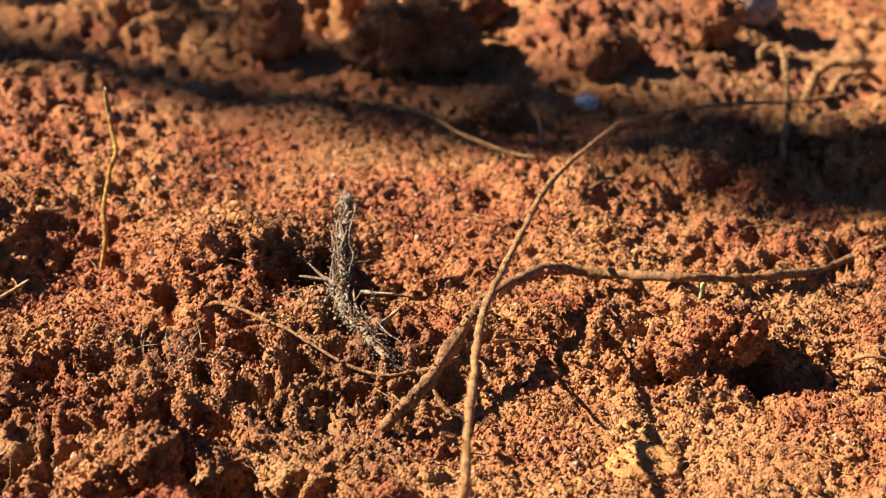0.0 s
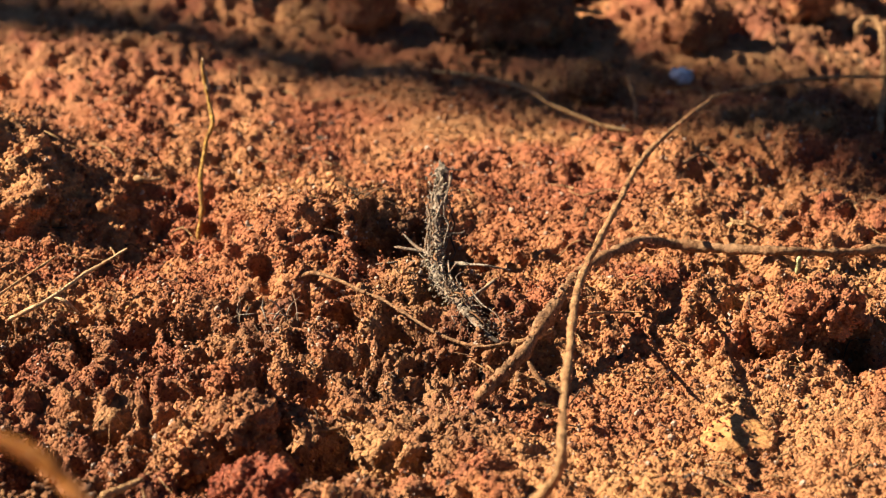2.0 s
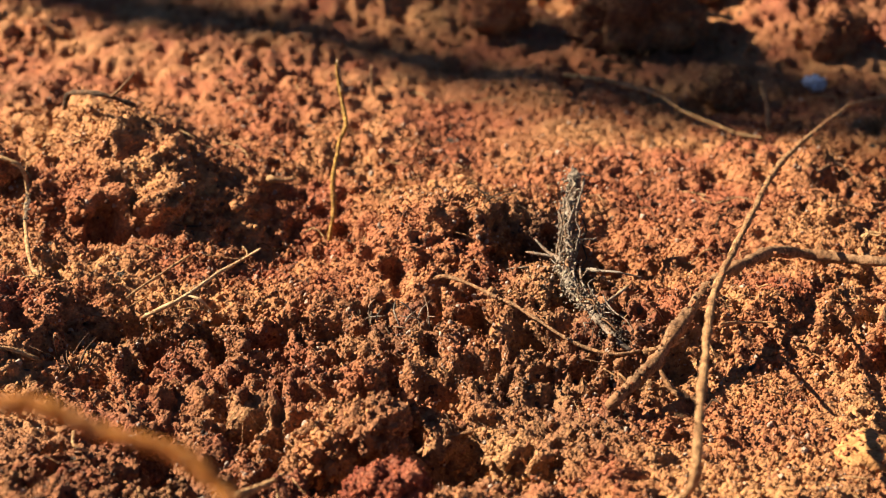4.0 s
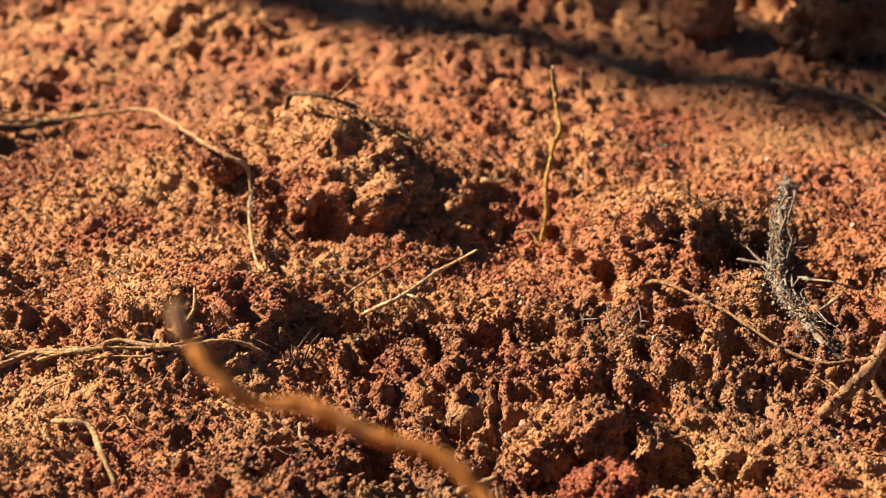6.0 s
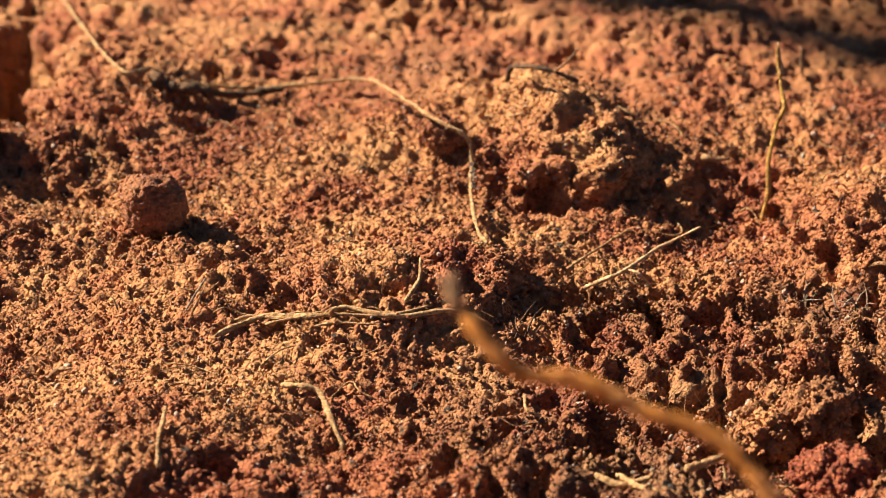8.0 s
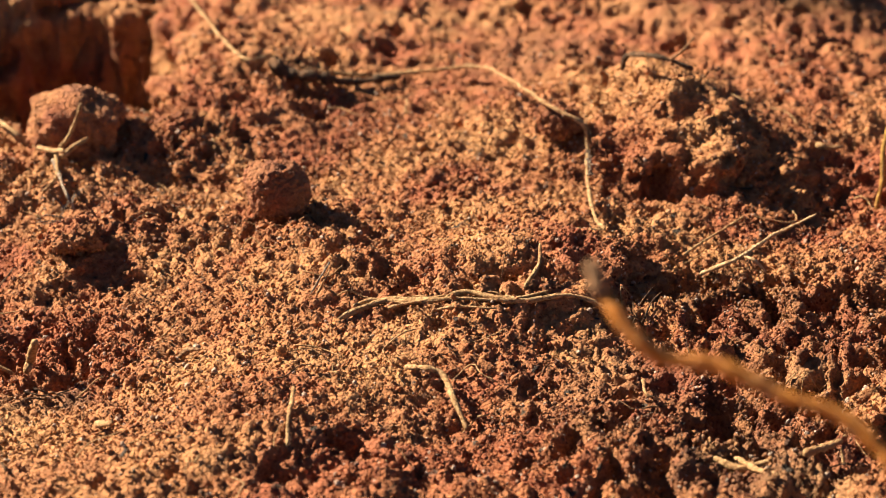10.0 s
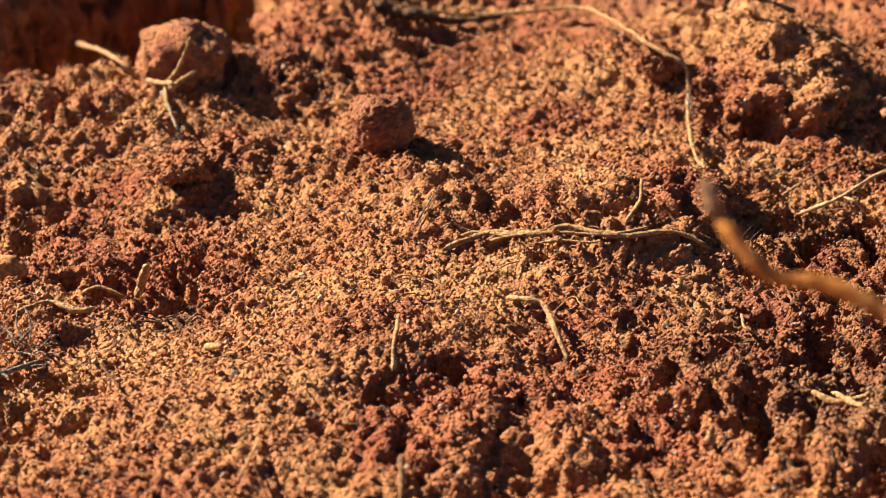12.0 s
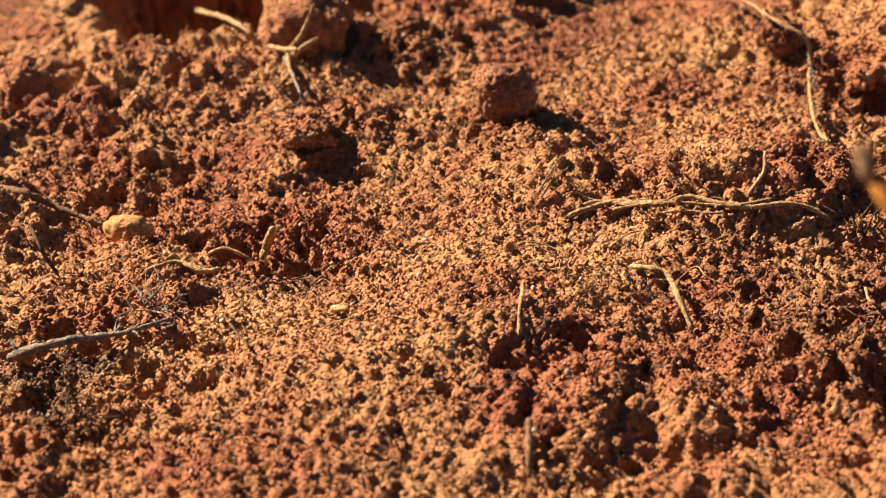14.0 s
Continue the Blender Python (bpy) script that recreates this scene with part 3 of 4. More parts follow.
def scattered_fibres(count, salt):
    """Hair-thin dry rootlets strewn over the soil."""
    rng = np.random.default_rng(salt)
    strands = []
    for _ in range(count):
        x, y = rng.uniform(-8.5, 9.0), rng.uniform(-6.0, 5.0)
        turn, far = rng.uniform(0, 2 * np.pi), rng.uniform(0.12, 0.5)
        pts = []
        for q in range(4):
            px, py = x + far * q / 3 * math.cos(turn), y + far * q / 3 * math.sin(turn)
            pts.append((px, py, ground_at(px, py) + 0.02 + 0.05 * rng.random()))
            turn += rng.normal() * 0.35
        r = rng.uniform(0.004, 0.010)
        strands.append((pts, r, r * 0.6))
    return strands


def tuft(x, y, count, reach, mat, salt, label):
    """A tuft of fine decayed rootlets lying on the soil."""
    rng = np.random.default_rng(salt)
    z = ground_at(x, y)
    strands = []
    for _ in range(count):
        turn, far, up = rng.uniform(0, 2 * np.pi), reach * rng.uniform(0.4, 1.0), rng.uniform(0.02, 0.14)
        a = np.array([x, y, z]) + rng.normal(size=3) * (0.06, 0.06, 0.01)
        pts = [a]
        for q in range(1, 3):
            turn += rng.normal() * 0.45
            a = a + np.array([far / 2 * math.cos(turn), far / 2 * math.sin(turn), up / q])
            pts.append(a)
        strands.append((np.array(pts), rng.uniform(0.005, 0.012), 0.004))
    ob = new("root_tuft", strand_mesh("root_tuft", strands, mat, salt))
    return tagged(ob, label, "root tuft", "tufts of rootlets")


def leaf_mesh(length, width, salt):
    """A dry curled leaf with thickness, its stalk at zero, pointing along x."""
    rng = np.random.default_rng(salt)
    n, k = 9, 5
    s, c = np.linspace(0, 1, n), np.linspace(-1, 1, k)
    half = width * np.sin(np.pi * s**0.8) * 0.5 + 0.02
    droop, curl = rng.uniform(0.2, 0.6), rng.uniform(0.2, 0.7)
    top = np.stack([np.repeat(s * length, k), (half[:, None] * c[None]).ravel(), (-droop * length * s[:, None] ** 2 + curl * half[:, None] * c[None] ** 2).ravel()], 1)
    v = np.concatenate([top, top - (0, 0, 0.03)])
    i, j = np.meshgrid(np.arange(n - 1), np.arange(k - 1), indexing="ij")
    a = (i * k + j).ravel()
    f = np.stack([a, a + k, a + k + 1, a + 1], 1)
    m = n * k
    edge = np.r_[np.arange(k), np.arange(1, n) * k + k - 1, m - 2 - np.arange(k - 1), (np.arange(n - 2, 0, -1)) * k]
    after = np.roll(edge, -1)
    rim = np.stack([edge, after, after + m, edge + m], 1)
    return mesh_of("leaf", v * CM, np.concatenate([f, f[:, ::-1] + m, rim]), LEAF_DRY)


# ---- the setting ----
ground = build_ground()
build_crumbs("fine_soil_crumbs", 150000, 0, 0.008, 0.018, (-8.5, 9.5, -6.4, 3.4), 101, "fine loose crumbs of orange soil scattered thickly over the ground", 1.4, 0.03)
build_crumbs("soil_crumbs", 38000, 1, 0.013, 0.030, (-8.6, 9.6, -6.6, 4.6), 150, "loose crumbs of orange soil heaped over the ground", 1.7, 0.04)
build_crumbs("far_soil_crumbs", 7000, 1, 0.020, 0.040, (-9.6, 11.5, 3.6, 8.8), 171, "loose crumbs of orange soil over the far ground", 2.2)
build_crumbs("coarse_soil_crumbs", 600, 2, 0.030, 0.070, (-9.8, 11.5, -6.6, 9.0), 202, "coarser rounded crumbs of orange and red soil on the ground", 3.0)

# Two leafy stalks away behind, out of view, added only to cast shadows across the far soil.
leaf_rng = np.random.default_rng(901)
for stalk_line, thick, salt, label in (
    ([(-83.7, 55.6, -1), (-101.5, 57.2, 30), (-99.8, 48.8, 56), (-93.4, 38.2, 80)], 0.78, 900, "unseen thick leaning stalk with leaves, added to shade the far soil"),
    ([(-86.7, 70.4, -1), (-94.3, 63.8, 26), (-92.5, 51.0, 52), (-83.5, 34.9, 74)], 0.60, 950, "unseen thinner leaning stalk with leaves, added to shade the far soil"),
):
    stalk = root(stalk_line, thick, thick * 0.85, ROOT_BROWN, salt, label, "dead_stalk", "stalk", "dead stalks", sides=14, step=0.4, knots=0.1, rest=False)
    # Leaves added to dapple the edges of the shadow.
    for q, spot in enumerate(smooth_line(stalk_line, 1.0)[8:-1:2]):
        leaf = part("leaf", leaf_mesh(leaf_rng.uniform(1.6, 3.0), leaf_rng.uniform(0.6, 1.2), salt + 10 + q), stalk)
        leaf.matrix_basis = pose(*(spot * CM), leaf_rng.uniform(-60, 60), leaf_rng.uniform(-40, 50), leaf_rng.uniform(0, 360))

# ---- clods ----
clod(-4.12, -0.12, (0.27, 0.24, 0.26), 3, EARTH, "rounded orange-brown clod of earth lying on the soil", 0.12, level=5, knob=0.10, rough=0.14, crusty=60, red=0.25, pale=0.1, boxy=0.3, turn=20)
clod(-6.42, 1.40, (0.50, 0.40, 0.43), 4, EARTH, "large smooth orange clod at the edge of a dark hole", 0.3, knob=0.14, rough=0.26, crusty=80, red=-0.1, pale=0.1, z=-0.22, boxy=0.2)
clod(1.00, -2.82, (0.19, 0.19, 0.21), 5, EARTH, "rough orange clod beside a larger one", 0.12, "pair of clods", knob=0.3, rough=0.2, cell=0.5, crusty=700, red=-0.25, pale=0.3)
clod(1.36, -2.70, (0.24, 0.22, 0.27), 6, EARTH, "rough orange clod with rounded top above a pit", 0.12, "pair of clods", knob=0.3, rough=0.2, cell=0.42, crusty=700, red=-0.25, pale=0.35)
clod(1.33, -2.16, (0.16, 0.15, 0.18), 16, EARTH, "small crumbly orange clod behind a pair of clods", 0.3, "pair of clods", level=4, knob=0.28)
clod(1.40, -3.62, (0.30, 0.22, 0.20), 7, RED_EARTH, "bright brick-red crumbly clod in the soil", 0.3, knob=0.3)
clod(-1.75, 1.75, (0.20, 0.18, 0.20), 8, EARTH, "small rounded tan clod beside the mound", 0.2, level=4, knob=0.14)
clod(6.10, -1.80, (0.28, 0.24, 0.22), 9, EARTH, "jagged orange-red clod hanging over a shaded gap", 0.2, knob=0.42, red=0.35)
clod(5.70, -1.75, (0.18, 0.18, 0.17), 10, EARTH, "grey-brown crumbly clod on the soil", 0.3, level=4, knob=0.4)
clod(3.45, 6.30, (0.34, 0.30, 0.36), 11, EARTH, "pale orange clod on the far soil", 0.2, level=4, knob=0.3, red=-0.1)
clod(5.66, 4.25, (0.27, 0.22, 0.23), 12, BROWN_EARTH, "angular brown-red clod in shadow", 0.25, level=4, knob=0.2)
clod(5.05, 5.80, (0.72, 0.52, 0.52), 13, BROWN_EARTH, "dark matted clod held together by fine roots", 0.25, knob=0.36)
clod(-5.80, -0.80, (0.25, 0.20, 0.14), 14, EARTH, "crusty orange clod casting a shadow", 0.25, knob=0.34)
clod(-5.45, 1.75, (0.34, 0.28, 0.17), 17, EARTH, "broad crumbly clod on the far soil", 0.3, knob=0.36)
clod(7.05, 5.10, (0.32, 0.28, 0.30), 24, EARTH, "pale orange clod on the far rise", 0.25, level=4, knob=0.3, red=-0.1)
clod(8.55, 5.75, (0.32, 0.28, 0.36), 25, EARTH, "upright orange clod on the far rise", 0.25, level=4, knob=0.28, red=-0.1)
clod(5.90, 6.60, (0.38, 0.28, 0.26), 26, EARTH, "rough orange clod on the far soil", 0.25, level=4, knob=0.34, red=-0.1)
clod(9.20, 6.40, (0.34, 0.30, 0.32), 27, STONE, "smooth purple-grey stone in the soil", 0.3, level=4, knob=0.06, rough=0.2, name="stone", category="stone", dusty=False)
clod(-6.96, -2.38, (0.21, 0.13, 0.12), 28, TAN_STONE, "smooth oval tan pebble lying on the soil", 0.15, level=4, knob=0.04, rough=0.1, name="pebble", category="pebble", dusty=False)
clod(6.67, 4.38, (0.108, 0.085, 0.095), 29, WHITE, "small bright white fleck lying on shaded soil", 0.1, level=3, knob=0.3, name="white_fleck", category="fleck", dusty=False)
clod(5.02, -3.02, (0.29, 0.24, 0.10), 30, TAN_STONE, "flat pale yellow stone bedded in the soil", 0.55, level=4, knob=0.10, crusty=160, name="stone", category="stone")

# ---- roots ----
stout = root([(3.16, -2.31, -0.11), (3.27, -2.28, -0.03), (3.59, -2.00, 0.07), (3.79, -1.69, 0.18), (4.20, -1.22, 0.38), (4.55, -0.90, 0.42), (5.10, -0.30, 0.20), (5.54, -0.26, 0.12), (6.10, -0.68, 0.24), (6.63, -0.57, 0.17)] + [(7.31, -0.37, 0.08), (7.85, -0.11, 0.03), (8.17, -0.17, 0.14)], 0.058, 0.033, ROOT_BROWN, 301, "stout bent brown root lying across the soil")
rootlets(stout, [(3.28, -2.24, -0.04), (3.83, -1.52, 0.09), (4.22, -1.12, 0.33), (5.16, -0.09, 0.10), (6.19, -0.47, 0.14)], 9, 0.4, ROOT_TAN, 312, 0.010)
caked(stout, [(3.26, -2.34, 0.01), (3.78, -1.71, 0.19), (4.19, -1.26, 0.40), (5.05, -0.44, 0.26)], 160, 0.05, 313)
thin = root([(9.33, 3.54, 0.31), (8.79, 3.46, 0.26), (7.92, 3.22, 0.35), (7.06, 2.86, 0.42), (6.43, 2.41, 0.49), (6.28, 2.23, 0.50)] + [(5.25, 0.68, 0.62), (4.54, -0.86, 0.72), (4.08, -1.90, 0.80), (3.84, -2.55, 0.84), (3.51, -3.68, 0.86), (3.33, -4.36, 0.78), (3.30, -4.47, 0.55), (3.18, -4.27, 0.20), (3.14, -4.07, 0.00)], 0.019, 0.034, ROOT_TAN, 302, "thin pale tan root arching above the soil", knots=0.24, wander=0.2, rest=False)
caked(thin, [(6.12, 2.01, 0.52), (5.25, 0.68, 0.62), (4.54, -0.86, 0.72), (4.08, -1.90, 0.80), (3.51, -3.68, 0.86)], 240, 0.030, 318, 0.008, 0.018)
rootlets(thin, [(5.25, 0.68, 0.62), (4.54, -0.86, 0.72), (4.08, -1.90, 0.80), (3.51, -3.68, 0.86), (3.33, -4.36, 0.78)], 8, 0.22, ROOT_TAN, 314, 0.007)
root([(3.55, -1.69, 0.02), (3.74, -1.65, 0.03), (3.95, -1.47, 0.02)], 0.03, 0.02, ROOT_TAN, 303, "short tan side root beside the stout root", group="loose rootlets")
root([(3.66, -1.91, -0.02), (3.76, -2.05, -0.15), (3.92, -2.22, -0.13)], 0.022, 0.014, ROOT_BROWN, 304, "short thin brown rootlet under the stout root", group="loose rootlets")
root([(4.04, -2.16, 0.50), (4.51, -1.27, 0.04), (4.88, -1.30, 0.04)], 0.016, 0.01, ROOT_TAN, 305, "hair-thin tan rootlet on the soil", group="loose rootlets")
stem = root([(1.27, 1.10, -0.45), (1.27, 1.14, -0.10), (1.28, 1.33, 0.25), (1.34, 1.52, 0.50), (1.43, 1.59, 0.66), (1.42, 1.72, 0.80), (1.39, 1.83, 0.98), (1.36, 1.91, 1.18)], 0.028, 0.015, STEM_YELLOW, 306, "upright thin yellow dried stem with a bend", "dry_stem", "stem", knots=0.26, wander=0.9, rest=False)
part("tip", tube("tip", [(1.405, 1.79, 0.92), (1.385, 1.85, 1.04), (1.36, 1.91, 1.20)], 0.021, 0.013, ROOT_STRAW, 319, sides=8), stem, "bleached pale tip")
part("bud", tube("bud", [(1.40, 1.77, 0.92), (1.37, 1.84, 1.00), (1.37, 1.94, 1.05)], 0.014, 0.006, ROOT_PALE, 307, sides=6), stem, "pale split tip")
fib = root([(3.37, 0.64, 0.62), (3.35, 0.49, 0.46), (3.27, 0.21, 0.26), (3.22, -0.13, 0.10), (3.14, -0.66, 0.12), (3.25, -1.21, 0.10), (3.37, -1.58, 0.08), (3.50, -1.67, 0.00)], 0.056, 0.018, ROOT_GREY, 308, "dark grey fibrous rotten twig caked with soil", "rotten_twig", "twig", knots=0.4)
fib_line = [(3.36, 0.60, 0.60), (3.27, 0.21, 0.26), (3.22, -0.13, 0.10), (3.14, -0.65, 0.11), (3.25, -1.21, 0.10), (3.42, -1.57, 0.04)]
fib_line = resting(fib_line, 0.06)
rootlets(fib, fib_line, 26, 0.30, ROOT_GREY, 309, 0.008)
caked(fib, fib_line, 1700, 0.085, 311, 0.007, 0.020, GREY_CRUMB)
fibres(fib, fib_line, 26, 0.05, ROOT_DARK, 315)
fibres(fib, fib_line, 34, 0.07, ROOT_GREY, 316)
for q, pts in enumerate(([(3.18, -0.18, 0.10), (3.06, -0.04, 0.12), (2.96, 0.09, 0.20)], [(3.13, -0.10, 0.10), (2.99, -0.06, 0.12), (2.87, 0.00, 0.12)], [(3.18, -0.25, 0.05), (2.94, -0.19, 0.05), (2.69, -0.15, 0.03)], [(3.27, -1.21, 0.15), (3.47, -1.01, 0.19), (3.57, -0.93, 0.22)], [(3.31, -0.19, 0.02), (3.50, -0.57, 0.19), (3.79, -0.59, 0.13)])):
    part("side_shoot", tube("side_shoot", resting(pts, 0.05), 0.022, 0.008, ROOT_GREY, 320 + q, sides=6), fib, "pale broken side shoot")
root([(2.04, -0.27, 0.02), (2.13, -0.36, 0.08), (2.28, -0.52, 0.10), (2.48, -0.77, 0.10), (2.68, -1.04, 0.10), (2.99, -1.44, 0.03), (3.30, -1.72, 0.03), (3.55, -1.70, 0.04)], 0.017, 0.014, ROOT_BROWN, 330, "thin brown root creeping over the soil")
twig = root([(-0.37, -0.46, -0.18), (-0.18, -0.49, -0.07), (0.01, -0.36, -0.02), (0.29, -0.03, 0.02), (0.61, -0.08, 0.24)], 0.019, 0.014, ROOT_STRAW, 331, "pale straw-coloured forked rootlet sticking up", "forked_rootlet")
part("fork", tube("fork", resting([(-0.00, -0.40, -0.02), (0.10, -0.47, -0.03), (0.20, -0.42, -0.17)], 0.03), 0.015, 0.011, ROOT_STRAW, 332, sides=6), twig)
mroot = root([(-6.88, 7.13, -1.12), (-5.23, 3.25, 0.32), (-4.87, 3.31, 0.27), (-4.52, 3.42, 0.09), (-3.98, 3.67, -0.07), (-3.39, 3.74, -0.04), (-2.73, 3.71, 0.05), (-2.30, 2.44, 0.43)] + [(-1.90, 1.69, 0.51), (-1.68, 1.48, 0.47), (-1.49, 1.42, 0.39), (-1.44, 1.35, 0.17), (-1.43, 1.00, 0.16), (-1.36, 0.30, 0.12), (-1.27, -0.20, 0.16), (-1.20, -0.42, 0.20)], 0.020, 0.017, ROOT_PALE, 333, "long tan root running past the mound into the soil")
caked(mroot, [(-1.68, 1.48, 0.47), (-1.49, 1.42, 0.39), (-1.44, 1.35, 0.17), (-1.37, 0.35, 0.37)], 160, 0.028, 335, 0.007, 0.015, GREY_CRUMB)
rootlets(mroot, [(-4.52, 3.42, 0.09), (-3.98, 3.67, -0.07), (-3.39, 3.74, -0.04), (-2.76, 3.92, -0.04)], 7, 0.45, ROOT_BROWN, 317, 0.010)
part("rotten_skin", tube("rotten_skin", [(-4.84, 3.16, 0.28), (-4.65, 3.08, 0.17), (-4.34, 3.10, 0.12), (-4.00, 3.42, -0.03), (-3.56, 3.66, -0.08)], 0.055, 0.03, ROOT_DARK, 334, knots=0.4), mroot, "dark decayed skin")
mt = root([(-1.17, 2.43, 0.55), (-1.12, 2.43, 0.70), (-0.94, 2.08, 0.85), (-0.70, 1.92, 0.86), (-0.47, 1.90, 0.77)], 0.026, 0.022, ROOT_DARK, 336, "thin dark rootlet looped over the mound")
part("side_shoot", tube("side_shoot", [(-0.70, 1.92, 0.86), (-0.57, 1.84, 1.01), (-0.47, 1.94, 1.10)], 0.016, 0.010, ROOT_BROWN, 337, sides=6), mt)
fan_way = laid([(-3.3, -1.9, 0.07), (-3.2, -1.8, 0.09), (-2.9, -1.6, 0.08), (-2.5, -1.7, 0.17), (-2.3, -1.6, 0.19), (-2.0, -1.7, 0.19), (-1.8, -1.7, 0.19), (-1.4, -1.6, 0.15), (-1.1, -1.6, 0.08)], 0.02)
fan = root(fan_way, 0.028, 0.017, ROOT_PALE, 338, "branching pale tan root spread over a rise of soil", "branching_root")
for q, (pts, r) in enumerate([([(-3.2, -1.7, 0.09), (-3.0, -1.6, 0.08), (-2.6, -1.7, 0.12), (-2.3, -1.7, 0.16)], 0.022), ([(-2.9, -1.7, 0.09), (-2.5, -1.7, 0.15), (-2.2, -1.7, 0.2), (-1.9, -1.7, 0.21), (-1.6, -1.6, 0.2)], 0.02), ([(-2.5, -1.7, 0.17), (-2.1, -1.7, 0.16), (-1.8, -1.7, 0.2), (-1.5, -1.6, 0.21)], 0.018), ([(-2.5, -1.8, 0.12), (-2.3, -1.8, 0.15), (-2.0, -1.8, 0.15)], 0.016)]):
    part("branch", tube("branch", laid(pts, 0.03), 0.85 * r, 0.5 * r, ROOT_PALE, 340 + q, sides=8), fan)
part("stub", tube("stub", [(-1.8, -1.6, 0.23), (-1.7, -1.4, 0.33), (-1.7, -1.2, 0.44)], 0.018, 0.012, ROOT_PALE, 347, sides=8), fan)
fan_rng = np.random.default_rng(439)
fan_line = smooth_line(fan_way, 0.08)
for q in range(6):
    first = int(fan_rng.integers(0, len(fan_line) - 9))
    span = fan_line[first:first + int(fan_rng.integers(8, 16)):3] + fan_rng.normal(size=3) * (0.03, 0.08, 0.008)
    part("fibre", tube("fibre", span, 0.0075, 0.005, ROOT_PALE, 440 + q, sides=6, wander=2.0), fan)
root([(-2.62, -2.65, 0.02), (-2.45, -2.77, 0.11), (-2.31, -2.81, 0.08), (-2.19, -3.14, 0.08), (-2.07, -3.34, -0.07)], 0.026, 0.020, ROOT_PALE, 351, "curled pale rootlet with both ends in the soil", group="loose rootlets")
root([(-3.37, -3.34, 0.24), (-3.29, -3.89, 0.34), (-3.26, -4.18, 0.27)], 0.018, 0.014, ROOT_PALE, 352, "short pale straw standing in the soil", "straw", "straw", "straws")
root([(-2.97, -5.28, 0.30), (-2.94, -5.51, 0.20), (-2.92, -5.63, 0.05)], 0.026, 0.02, ROOT_BROWN, 353, "short brown straw standing in the soil", "straw", "straw", "straws")
cross = root([(-8.96, 4.95, -1.10), (-7.29, 1.64, 0.16), (-6.79, 1.16, 0.12), (-6.23, 0.39, 0.42)], 0.028, 0.022, ROOT_PALE, 354, "pale crossed rootlets standing up from the soil", "crossed_root", rest=False)
part("shoot", tube("shoot", [(-6.13, 0.76, 0.75), (-6.29, 0.76, 0.42), (-6.40, 0.66, 0.27), (-6.22, 0.09, 0.31), (-6.32, -0.06, 0.20)], 0.018, 0.016, ROOT_PALE, 355), cross)
part("shoot", tube("shoot", [(-6.37, 0.72, 0.22), (-6.28, 0.87, 0.27), (-6.18, 0.98, 0.30)], 0.024, 0.02, ROOT_PALE, 356), cross)
part("shoot", tube("shoot", [(-6.42, 0.59, 0.25), (-6.04, -0.24, 0.34), (-5.94, -0.34, 0.19)], 0.018, 0.014, ROOT_GREY, 357), cross)
root([(-8.35, -2.07, -0.02), (-7.96, -2.23, 0.03), (-7.68, -2.17, -0.06), (-7.23, -2.24, -0.17)], 0.03, 0.024, ROOT_BROWN, 358, "brown rootlet leading to a pebble", group="loose rootlets")
root([(-7.54, -3.04, 0.24), (-7.35, -3.27, 0.14), (-7.24, -3.25, -0.11)], 0.016, 0.012, ROOT_DARK, 359, "thin dark straw leaning on the soil", "straw", "straw", "straws")
root([(-6.17, -2.58, -0.17), (-6.02, -2.59, -0.10), (-5.81, -2.61, -0.18)], 0.02, 0.016, ROOT_PALE, 360, "pale fibrous scrap lying on the soil", "plant_scrap", "scrap")
root([(-6.49, -3.24, -0.05), (-6.33, -2.98, -0.04), (-6.07, -3.02, -0.09), (-5.95, -2.94, -0.10)], 0.026, 0.026, ROOT_PALE, 361, "pale bent rootlet lying on the soil", group="loose rootlets")
root([(-5.53, -2.79, 0.24), (-5.67, -2.54, -0.07), (-5.70, -2.62, -0.18)], 0.034, 0.038, ROOT_PALE, 362, "short pale root stub sticking up", "root_stub", "root")
dark = root([(-7.22, -4.37, -0.20), (-6.91, -4.42, -0.05), (-6.58, -4.31, -0.01), (-6.26, -4.18, 0.01), (-6.03, -3.88, -0.07)], 0.036, 0.022, ROOT_GREY, 363, "grey decayed root half buried in dark soil")
rootlets(dark, [(-7.22, -4.37, -0.20), (-6.91, -4.42, -0.05), (-6.58, -4.31, -0.01), (-6.26, -4.18, 0.01), (-6.03, -3.88, -0.07)], 16, 0.3, ROOT_GREY, 364)
root([(-0.51, -0.27, -0.09), (-0.24, 0.05, -0.04), (0.01, 0.29, 0.03)], 0.012, 0.010, ROOT_PALE, 365, "thin straw leaning on the soil", "straw", "straw", "straws")
root([(0.36, -3.67, 0.07), (0.64, -3.45, 0.07)], 0.03, 0.026, ROOT_PALE, 366, "short pale straw beside the red clod", "straw", "straw", "straws", step=0.02)
root([(-0.27, -3.63, -0.03), (-0.09, -3.73, -0.03), (0.14, -3.70, 0.02)], 0.024, 0.018, ROOT_PALE, 367, "pale rootlet lying on dark soil", group="loose rootlets")
root([(6.20, -0.86, 0.27), (6.19, -0.87, 0.07)], 0.02, 0.022, GREENISH, 368, "tiny greenish straw standing in the soil", "straw", "straw", "straws", step=0.02)
root([(-5.47, -4.15, 0.14), (-5.22, -4.46, 0.14)], 0.012, 0.01, ROOT_DARK, 369, "tiny dark straw on pale soil", "straw", "straw", "straws", step=0.02)
